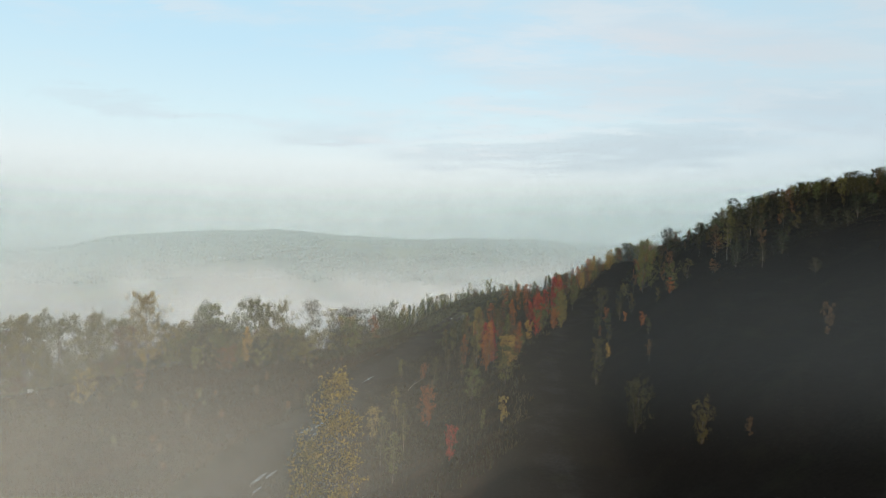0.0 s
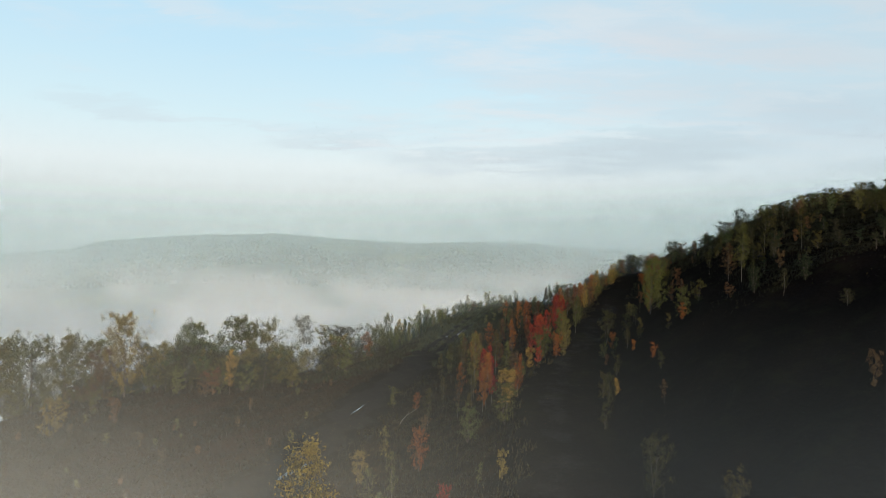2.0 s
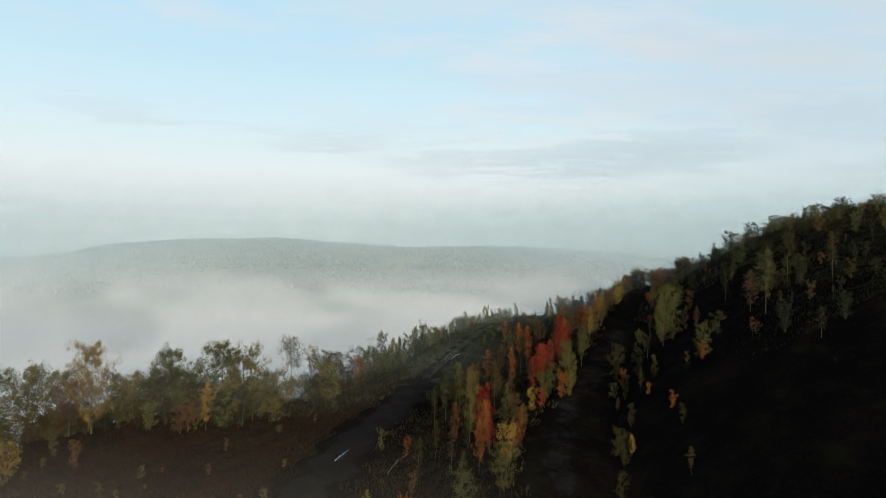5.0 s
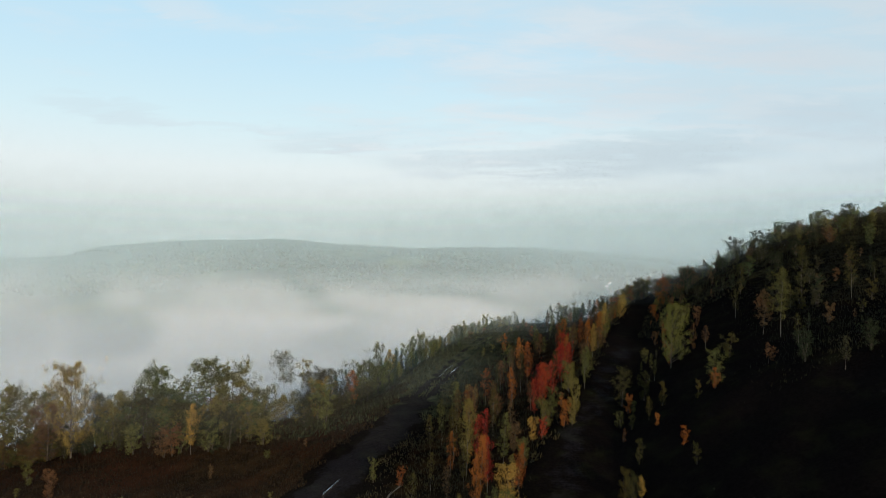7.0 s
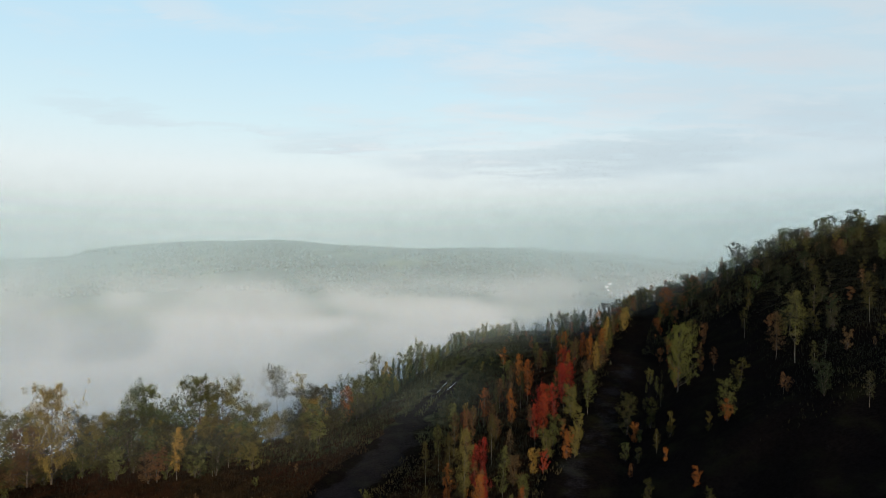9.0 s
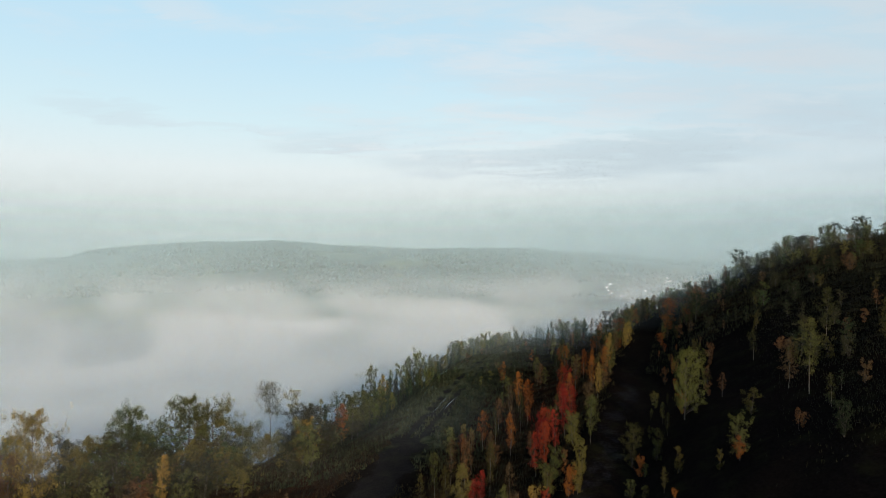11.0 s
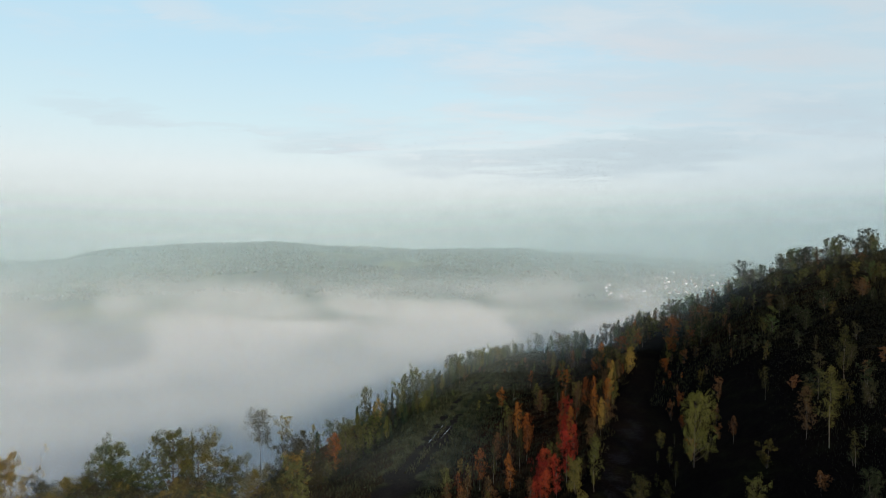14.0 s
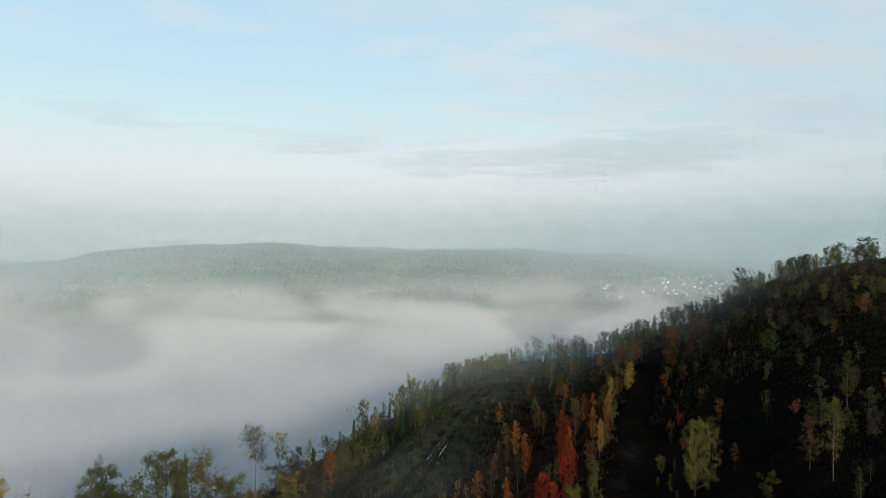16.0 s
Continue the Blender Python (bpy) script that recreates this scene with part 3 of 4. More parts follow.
WORDS = {"birch": "birch", "sparse_birch": "thinly leaved young birch", "bare_birch": "bare-stemmed slender birch", "broad": "broad-crowned tree",
         "layered": "open-crowned tree", "bush": "bushy young tree", "shrub": "low shrub", "spruce": "young spruce", "pine": "flat-crowned pine"}
TINTS = {"lime": "yellow-green", "green": "dull green", "dim_olive": "dimmed olive", "olive": "olive-green", "yellow": "yellow", "orange": "orange", "red": "bright red", "russet": "russet-brown", "dark": "dark green", "needle": "blue-green"}
VARIANTS = {"birch": 3, "sparse_birch": 2, "bare_birch": 1, "broad": 3, "layered": 3, "bush": 3, "shrub": 3, "spruce": 2, "pine": 2}
stock, planted = {}, {}


def plant(form, colour, x, y, tall, where, wide=1.0, fine=None):
    """Sets one tree of that height on the ground; a gap in the hedge before the bare birch stays free of low growth."""
    if where == "at the rim of the field" and tall < 6 and 76 < y < 106 and abs(x - 4.3 + 0.267 * y) < 1.6:
        return None
    if fine is None:
        fine = 4.0 if y < 100 and tall > 6 else 2.0 if y < 84 else 1.5 if y < 112 else 0.8
        if tall < 2.2:
            fine *= 0.6
    key = (form, colour, fine)
    i = planted.get(key, 0)
    planted[key] = i + 1
    v = i % VARIANTS[form]
    k = tall / 10.0
    rz = (i * 137.5) % 360
    zz = on_ground(x, y)
    m = pose(x, y, zz - 0.05, 1.5 * math.sin(i * 1.7), 1.5 * math.cos(i * 2.3), rz) @ Matrix.Diagonal((k * wide, k * wide, k, 1))
    name = "shrub" if form == "shrub" else "bush" if form == "bush" else "spruce_tree" if form == "spruce" else "pine_tree" if form == "pine" else "birch_tree" if form == "birch" else "slender_birch" if "birch" in form else "tree"
    if (form, colour, fine, v) not in stock:
        ob = build_tree(name, form, colour, 11 + 17 * len(stock), fine)
        stock[(form, colour, fine, v)] = ob
        ob.matrix_basis = m
    else:
        src = stock[(form, colour, fine, v)]
        ob = copy_thing(src, Matrix.Identity(4))
        ob.matrix_basis = m
    tagged(ob, f"{TINTS[colour]} {WORDS[form]} {where}", "shrub" if form in ("shrub", "bush") else "tree", f"{name.replace('_', ' ').replace('birch', 'birche')}s {where}" if "slender" in name else f"{name.replace('_', ' ')}s {where}")
    return ob


# the row of trees along the rim of the field: form, colour, x, y, level of the top, width
RIM = (
    ("layered", "olive", -49.5, 80.5, 20.0, 0.9), ("broad", "olive", -52.0, 78.0, 19.6, 1.0), ("broad", "olive", -46.6, 81.5, 19.2, 1.0),
    ("broad", "yellow", -40.6, 79.0, 22.9, 0.62), ("broad", "russet", -43.3, 79.0, 18.3, 1.0), ("broad", "dark", -41.0, 84.0, 18.2, 1.0),
    ("broad", "olive", -38.6, 85.5, 18.2, 1.0), ("layered", "green", -36.5, 90.0, 20.6, 0.9), ("broad", "olive", -36.6, 88.0, 18.0, 1.0),
    ("broad", "green", -34.1, 89.0, 17.7, 1.0), ("layered", "olive", -30.2, 93.0, 21.0, 0.9), ("layered", "olive", -27.5, 94.5, 20.0, 0.8))
RIM_EAST = (
    ("birch", "yellow", -26.8, 78.6, 18.6, 0.75), ("birch", "olive", -27.6, 88.0, 17.2, 1.2), ("broad", "olive", -25.0, 97.0, 16.0, 1.1),
    ("broad", "dark", -15.2, 94.6, 19.3, 1.2), ("broad", "dark", -17.4, 94.0, 15.8, 1.3), ("broad", "dark", -13.2, 97.0, 16.0, 1.3),
    ("broad", "olive", -11.5, 108.0, 17.8, 1.0), ("birch", "orange", -12.6, 105.0, 17.2, 1.0), ("broad", "olive", -9.3, 112.0, 16.0, 1.2),
    ("broad", "dark", -10.0, 104.0, 14.8, 1.4), ("birch", "yellow", -8.7, 126.0, 16.9, 0.9), ("spruce", "needle", -7.4, 127.0, 16.7, 0.9),
    ("broad", "dark", -8.3, 116.0, 15.0, 1.3), ("birch", "olive", -5.1, 128.0, 14.6, 1.0), ("broad", "olive", -20.5, 95.0, 15.6, 1.2))
for form, colour, x, y, top, wide in RIM + RIM_EAST:
    plant(form, colour, x, y, top - on_ground(x, y), "at the rim of the field", wide)
for form, colour, x, y, top, wide in (("layered", "olive", -56.0, 77.0, 19.8, 0.9), ("broad", "olive", -60.5, 75.0, 19.2, 1.0), ("broad", "green", -65.0, 73.0, 19.4, 1.0),
                                      ("layered", "olive", -58.5, 81.0, 19.6, 0.9), ("broad", "russet", -63.0, 79.0, 18.6, 1.1), ("broad", "olive", -69.0, 72.0, 19.6, 1.0)):
    plant(form, colour, x, y, top - on_ground(x, y), "at the rim of the field", wide)
for i in range(16):
    plant("bush", ("olive", "dim_olive", "russet", "green")[i % 4], -52.5 - 1.05 * i, 75.5 - 0.35 * i + 2.0 * math.sin(i * 2.1), 3.4 + 0.9 * math.sin(i * 1.3), "at the rim of the field", 1.3, 1.0)
plant("bare_birch", "dim_olive", -24.4, 109.2, 13.6, "below the field's rim", 1.0, 2.2)
plant("bare_birch", "olive", -22.0, 113.0, 10.6, "below the field's rim", 0.8, 0.6)
plant("bush", "yellow", -41.0, 65.0, 4.2, "in the heath", 1.1, 1.2)
rng = random.Random(4)
for i in range(60):
    x = -56 + 0.72 * i + rng.uniform(-0.8, 0.8)
    y = 80.0 + rng.uniform(-1.5, 5.5) + (0.55 * max(0.0, x + 22))
    plant(rng.choice(("bush", "shrub", "bush", "birch")), rng.choice(("olive", "dim_olive", "green", "dim_olive", "dark", "russet", "dim_olive")), x, y, rng.uniform(1.8, 4.2), "at the rim of the field", 1.25, 1.0)
for i in range(44):
    x = -54 + 0.95 * i + rng.uniform(-0.8, 0.8)
    y = 85.0 + rng.uniform(-2, 4.5) + (0.7 * max(0.0, x + 22))
    plant(rng.choice(("bush", "broad", "bush")), rng.choice(("olive", "dim_olive", "green", "dark", "dim_olive")), x, y, rng.uniform(3.0, 5.2), "at the rim of the field", 1.35, 1.0)
for i in range(34):
    x = -53 + 1.25 * i + rng.uniform(-1.5, 1.5)
    y = (77.5 + 0.42 * (x + 53) if x < -15 else 96 + 1.4 * (x + 15)) + rng.uniform(-2.5, 3.5)
    form = rng.choice(("shrub", "bush", "birch", "sparse_birch", "bush"))
    plant(form, rng.choice(("olive", "russet", "olive", "green", "dark", "yellow")), x, y, rng.uniform(2.6, 5.2), "at the rim of the field")
for i in range(40):
    x, y = rng.uniform(-50, -12), rng.uniform(40, 84)
    plant("shrub", rng.choice(("russet", "russet", "olive", "russet", "olive")), x, y, rng.uniform(0.5, 1.3), "in the heath", 1.3)
for x, y, tall, colour in ((-36.0, 68.0, 2.8, "russet"), (-22.0, 72.0, 1.4, "russet"), (-21.0, 86.0, 2.4, "russet"), (-40.0, 71.0, 2.6, "olive"), (-30.0, 62.0, 1.6, "russet")):
    plant("shrub", colour, x, y, tall, "in the heath")

# the bank between the two tracks
BANK = (
    ("bush", "orange", -2.2, 64.6, 1.9), ("birch", "olive", 6.6, 59.6, 4.8), ("birch", "olive", 3.7, 63.0, 7.2), ("birch", "red", 4.7, 64.6, 4.6), ("birch", "orange", 2.3, 64.2, 4.4),
    ("birch", "orange", 4.4, 54.2, 5.4), ("birch", "red", 5.0, 55.6, 4.4), ("birch", "orange", 4.0, 52.4, 4.2), ("birch", "orange", 9.7, 80.7, 5.0), ("birch", "red", 11.8, 71.5, 5.2), ("birch", "red", 11.0, 71.8, 4.4),
    ("birch", "red", 14.8, 77.1, 5.4), ("bush", "red", 12.4, 78.0, 3.8), ("bush", "red", 13.4, 80.2, 4.0), ("bush", "red", 18.3, 94.0, 4.6), ("bush", "red", 9.9, 60.4, 1.8))
BANK_TOP = (
    ("bush", "orange", 12.1, 62.4, 2.5), ("bush", "olive", 13.8, 65.5, 3.2), ("bush", "olive", 12.9, 62.8, 2.4), ("birch", "olive", 16.2, 72.0, 4.6),
    ("birch", "orange", 12.8, 90.2, 6.0), ("birch", "orange", 12.6, 97.1, 5.8), ("bush", "yellow", 29.9, 105.4, 3.4), ("bush", "yellow", 29.2, 104.2, 2.6), ("birch", "orange", 21.0, 90.9, 4.6),
    ("birch", "russet", 20.2, 96.7, 5.0), ("birch", "orange", 18.8, 98.8, 5.2), ("pine", "dark", 29.0, 120.0, 4.0), ("shrub", "olive", -4.7, 65.7, 2.2), ("shrub", "olive", 1.4, 79.4, 3.0))
BANK_MORE = (
    ("birch", "dim_olive", 0.6, 62.5, 3.6), ("birch", "orange", 22.6, 90.8, 4.6), ("birch", "yellow", 20.2, 85.0, 4.4), ("birch", "dim_olive", 14.8, 82.0, 5.0),
    ("birch", "dim_olive", 8.6, 87.0, 4.6), ("bush", "yellow", 4.9, 91.8, 1.9), ("bush", "yellow", 6.0, 90.0, 1.7), ("bush", "orange", -1.2, 46.9, 3.2), ("bush", "yellow", 4.1, 36.5, 1.8),
    ("shrub", "olive", 2.8, 37.7, 1.3), ("sparse_birch", "olive", -2.8, 41.6, 4.0), ("shrub", "yellow", -5.8, 46.7, 2.8), ("bush", "red", 0.6, 35.3, 2.2), ("sparse_birch", "olive", -3.9, 49.0, 3.8))
BANK_GROVE = (
    ("birch", "dim_olive", 1.6, 75.0, 5.2), ("birch", "dim_olive", 2.7, 68.0, 5.6), ("birch", "russet", 4.4, 73.6, 6.0), ("birch", "red", 5.6, 67.0, 4.4), ("birch", "dim_olive", 6.8, 72.0, 5.4),
    ("sparse_birch", "russet", 3.2, 78.0, 5.0), ("birch", "russet", 5.4, 79.0, 4.8), ("birch", "russet", 8.0, 66.2, 4.2), ("sparse_birch", "dim_olive", 0.4, 70.5, 4.6),
    ("birch", "dim_olive", 3.4, 60.0, 3.8), ("birch", "red", 13.4, 74.6, 4.6), ("birch", "red", 16.4, 81.6, 5.0), ("birch", "red", 16.2, 86.0, 4.6), ("birch", "russet", 10.2, 84.0, 5.0),
    ("birch", "dim_olive", 11.6, 87.6, 5.2), ("birch", "orange", 17.8, 88.8, 4.8), ("birch", "yellow", 24.2, 96.0, 4.2), ("birch", "yellow", 26.0, 101.0, 4.4), ("birch", "orange", 22.4, 101.4, 4.6),
    ("sparse_birch", "russet", 7.2, 76.8, 4.8), ("birch", "russet", 2.0, 57.4, 3.6), ("sparse_birch", "dim_olive", -0.8, 57.0, 4.2), ("birch", "orange", 6.8, 50.8, 3.8), ("birch", "dim_olive", 2.6, 49.8, 3.4))
for form, colour, x, y, tall in BANK + BANK_TOP + BANK_MORE + BANK_GROVE:
    plant("sparse_birch" if form == "birch" and colour in ("dim_olive", "russet") else form, colour, x, y, tall, "on the bank", 0.72)
plant("birch", "yellow", -5.0, 26.0, 10.0, "on the bank", 1.05)
plant("birch", "olive", -6.8, 26.6, 7.0, "on the bank", 1.1)
rng = random.Random(9)


def clear_of(x, y, spots, gap):
    return all((x - a) ** 2 + (y - b) ** 2 > gap * gap for a, b in spots)


spots = [(row[2], row[3]) for row in BANK + BANK_TOP + BANK_MORE + BANK_GROVE]
made = 0
while made < 70:
    y = rng.uniform(34, 172) if made > 45 else rng.uniform(75, 150)
    f = rng.uniform(0.16, 0.93)
    x = road_x(y) + 3 + f * (path_x(y) - road_x(y) - 6.5)
    if not clear_of(x, y, spots, 1.7) or (f < 0.32 and rng.random() < 0.5):
        continue
    spots.append((x, y))
    made += 1
    late = y > 84
    form = rng.choice(("birch", "sparse_birch", "birch", "bush", "shrub", "sparse_birch"))
    colour = rng.choice(("orange", "olive", "russet", "russet", "olive", "dark") if late else ("olive", "russet", "russet", "olive", "dark", "green"))
    plant(form, colour, x, y, rng.uniform(1.2, 3.0) if form in ("bush", "shrub") else rng.uniform(2.8, 5.0), "on the bank")
# a thin hedge of young growth on the lower side of the upper track
for i in range(26):
    y = 47 + 2.3 * i
    plant(rng.choice(("bush", "shrub", "birch")), rng.choice(("olive", "olive", "yellow", "russet")), float(path_x(y)) - 3.4 + rng.uniform(-0.7, 0.4), y + rng.uniform(-1, 1), rng.uniform(1.3, 3.3), "beside the upper track")

for i in range(30):
    y = 58 + 2.1 * i
    plant(rng.choice(("shrub", "sparse_birch", "birch", "bush")), rng.choice(("dim_olive", "dim_olive", "russet", "olive", "orange")), float(path_x(y)) + 3.6 + rng.uniform(-0.5, 2.4), y + rng.uniform(-1, 1), rng.uniform(0.9, 2.3), "beside the upper track", 0.9)

# the upper slope
SLOPE = (
    ("bush", "olive", 23.4, 58.4, 2.7), ("shrub", "orange", 23.2, 58.0, 1.5), ("shrub", "orange", 25.1, 72.9, 1.9), ("bush", "dim_olive", 18.5, 67.1, 3.2),
    ("shrub", "dim_olive", 20.6, 67.1, 2.4), ("shrub", "dim_olive", 20.4, 61.8, 1.8), ("shrub", "dim_olive", 17.4, 60.7, 1.2), ("shrub", "orange", 18.4, 57.5, 1.0),
    ("shrub", "orange", 18.3, 51.9, 1.2), ("shrub", "dim_olive", 17.9, 48.9, 1.3), ("shrub", "dim_olive", 15.7, 53.5, 1.6), ("shrub", "dim_olive", 13.6, 49.9, 2.0))
SLOPE_TOP = (
    ("shrub", "yellow", 14.4, 49.0, 1.2), ("bush", "dim_olive", 11.7, 32.8, 2.9), ("bush", "dim_olive", 13.2, 27.1, 1.9), ("shrub", "russet", 22.2, 31.3, 1.6), ("shrub", "dim_olive", 13.5, 47.9, 2.2), ("shrub", "dim_olive", 11.9, 43.2, 1.7), ("shrub", "russet", 14.6, 25.1, 0.8), ("shrub", "dim_olive", 22.1, 58.6, 1.4), ("sparse_birch", "olive", 31.5, 63.6, 6.4), ("sparse_birch", "dim_olive", 34.4, 77.8, 3.4),
    ("sparse_birch", "dim_olive", 37.4, 63.1, 4.6), ("birch", "dim_olive", 38.8, 72.8, 5.2), ("layered", "dark", 42.0, 110.0, 4.4), ("birch", "russet", 31.2, 66.0, 4.4),
    ("layered", "dark", 100.5, 158.0, 6.2), ("layered", "dark", 97.0, 161.0, 5.4), ("layered", "dark", 84.8, 183.0, 7.0), ("pine", "dark", 60.0, 122.0, 4.2))
plant("broad", "lime", 24.8, 71.6, 30.5 - on_ground(24.8, 71.6), "on the dark upper slope", 0.56, 4.0)
for form, colour, x, y, tall in SLOPE + SLOPE_TOP:
    plant(form, colour, x, y, tall * (1.1 if form in ("shrub", "bush") else 1.0), "on the dark upper slope", 0.85 if form in ("shrub", "bush") else 1.0)
spots = [(row[2], row[3]) for row in SLOPE + SLOPE_TOP]
made = 0
while made < 262:
    y = rng.uniform(40, 205)
    dx = rng.uniform(5, 62)
    x = float(path_x(y)) + dx
    bare = y < 92 and dx < 26
    if x > 108 or x - 3 > 0.80 * y or not clear_of(x, y, spots, 2.0 if dx > 15 else 2.6) or (bare and rng.random() < 0.45):
        continue
    spots.append((x, y))
    made += 1
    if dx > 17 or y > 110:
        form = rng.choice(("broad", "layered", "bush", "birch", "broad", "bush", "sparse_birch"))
        # darker leaf colours low on the slope stand for its weaker light
        colour = rng.choice(("dark", "olive" if dx > 29 or y > 105 else "dark", "green" if dx > 29 or y > 95 else "dark", "russet" if y > 90 else "dim_olive", "dark", "dim_olive"))
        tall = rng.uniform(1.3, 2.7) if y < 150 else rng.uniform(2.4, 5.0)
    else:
        form, colour, tall = rng.choice(("shrub", "bush", "sparse_birch")), rng.choice(("dim_olive", "russet", "dark", "russet", "dim_olive")), rng.uniform(1.0, 2.6)
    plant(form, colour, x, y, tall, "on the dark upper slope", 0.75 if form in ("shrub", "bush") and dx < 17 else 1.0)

# young wood along the outer rim beyond the terrace
made, spots = 0, []
while made < 260:
    y = rng.uniform(108, 212)
    d = rng.uniform(5.5, 24)
    x = float(road_x(y)) - d
    if not clear_of(x, y, spots, 1.6):
        continue
    spots.append((x, y))
    made += 1
    form = rng.choice(("birch", "bush", "spruce", "birch", "spruce", "bush", "birch", "sparse_birch", "sparse_birch"))
    colour = "needle" if form == "spruce" else rng.choice(("olive", "green", "lime", "green", "lime", "dim_olive", "olive"))
    top = rng.uniform(13.2, 15.6) if d > 12 else on_ground(x, y) + rng.uniform(2.2, 4.4)
    plant(form, colour, x, y, min(max(top - on_ground(x, y), 2.2) * rng.uniform(0.72, 1.18), 9.0), "along the outer rim", rng.uniform(0.6, 1.15), 1.0)
for i in range(95):
    y, f = rng.uniform(140, 216), rng.uniform(0, 1)
    x = float(road_x(y)) + 4 + f * (6 + float(path_x(y) - road_x(y)))
    form = rng.choice(("birch", "broad", "birch", "spruce", "birch"))
    plant(form, "needle" if form == "spruce" else rng.choice(("olive", "russet", "green", "green", "dark")), x, y, rng.uniform(3.8, 6.4) if y > 165 else rng.uniform(2.2, 4.4), "along the outer rim", 0.95)
for i in range(46):
    y = rng.uniform(121, 156)
    x = float(path_x(y)) + rng.uniform(-9, 9)
    plant(rng.choice(("bush", "birch", "broad", "sparse_birch")), rng.choice(("olive", "russet", "olive", "orange", "dark")), x, y, rng.uniform(2.2, 4.6), "beside the upper track", 1.15)
for i in range(60):
    y = rng.uniform(112, 165)
    x = float(road_x(y)) + rng.uniform(-5, 8)
    if abs(abs(x - float(road_x(y))) - 1.0) > 0.8:
        plant(rng.choice(("shrub", "bush")), rng.choice(("olive", "russet", "green", "dark")), x, y, rng.uniform(0.6, 1.9), "on the far terrace", 1.3)
more = random.Random(33)
for i in range(64):
    y = more.uniform(104, 140)
    off = more.uniform(1.6, 9.0) * more.choice((-1, 1, 1))
    plant(more.choice(("bush", "birch", "shrub", "sparse_birch")), more.choice(("olive", "russet", "olive", "orange", "dim_olive")), float(path_x(y)) + off, y, more.uniform(1.0, 2.3), "beside the upper track", 1.1, 1.0)
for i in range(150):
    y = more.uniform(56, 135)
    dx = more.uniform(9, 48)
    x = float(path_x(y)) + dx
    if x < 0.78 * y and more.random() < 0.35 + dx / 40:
        plant(more.choice(("shrub", "bush", "shrub", "sparse_birch")), more.choice(("dim_olive", "dark", "dim_olive", "olive" if y > 100 else "dark", "russet")), x, y, more.uniform(0.9, 2.4), "on the dark upper slope", 1.2, 0.6)
for i in range(70):
    a = rng.uniform(0, 6.28)
    r = rng.uniform(0, 1) ** 0.5
    plant("bare_birch" if i % 9 == 0 else rng.choice(("broad", "bush")), rng.choice(("olive", "russet", "green")), 62 + 85 * r * math.cos(a), 340 + 26 * r * math.sin(a), rng.uniform(5, 9), "on a spur in the fog", 1.3, 0.4)


# ---------------------------------------------------------------- woods across the valley
def far_woods(count, seed):
    """Rounded and pointed crowns of the woods on the far hill, too far off to tell apart, as one mesh."""
    r = np.random.default_rng(seed)
    x, y = r.uniform(-1750, 1150, count), 1930 - 560 * r.uniform(0, 1, count) ** 1.6
    # clearings between the blocks of woodland
    keep = (np.sin(x / 130 + 1.2 * np.sin(y / 90)) * np.sin(y / 75 + 0.8) < 0.55) | (y > 1860)
    x, y = x[keep], y[keep]
    z = height(x, y)
    x, y, z = x[z > -70], y[z > -70], z[z > -70]
    k = len(x)
    tall, wide = r.uniform(7, 14, k), r.uniform(3.5, 7.0, k)
    rings = ((0.0, 0.55), (0.35, 1.0), (0.75, 0.72), (1.0, 0.0))
    turn = r.uniform(0, 6.28, k)
    pts = []
    for f, w in rings[:3]:
        for j in range(5):
            a = turn + j * 2 * math.pi / 5
            d = wide * w * r.uniform(0.75, 1.2, k)
            pts.append(np.stack([x + np.cos(a) * d, y + np.sin(a) * d, z - 1 + tall * (f + r.uniform(-0.05, 0.05, k))], 1))
    pts.append(np.stack([x, y, z - 1 + tall], 1))
    v = np.stack(pts, 1)
    base = np.arange(k)[:, None, None] * 16
    quads = np.array([(a * 5 + j, a * 5 + (j + 1) % 5, a * 5 + 5 + (j + 1) % 5, a * 5 + 5 + j) for a in range(2) for j in range(5)])
    caps = np.array([(10 + j, 10 + (j + 1) % 5, 15) for j in range(5)])
    me = bpy.data.meshes.new("far_woods")
    me.from_pydata(v.reshape(-1, 3).tolist(), [], (base + quads).reshape(-1, 4).tolist() + (base + caps).reshape(-1, 3).tolist())
    me.polygons.foreach_set("use_smooth", np.ones(len(me.polygons), bool))
    me.materials.append(FAR_WOODS)
    return tagged(new("far_woods", me), "hazy dark green woods on the hill across the valley", "woods", kind="stuff")


far_woods(9000, 8)


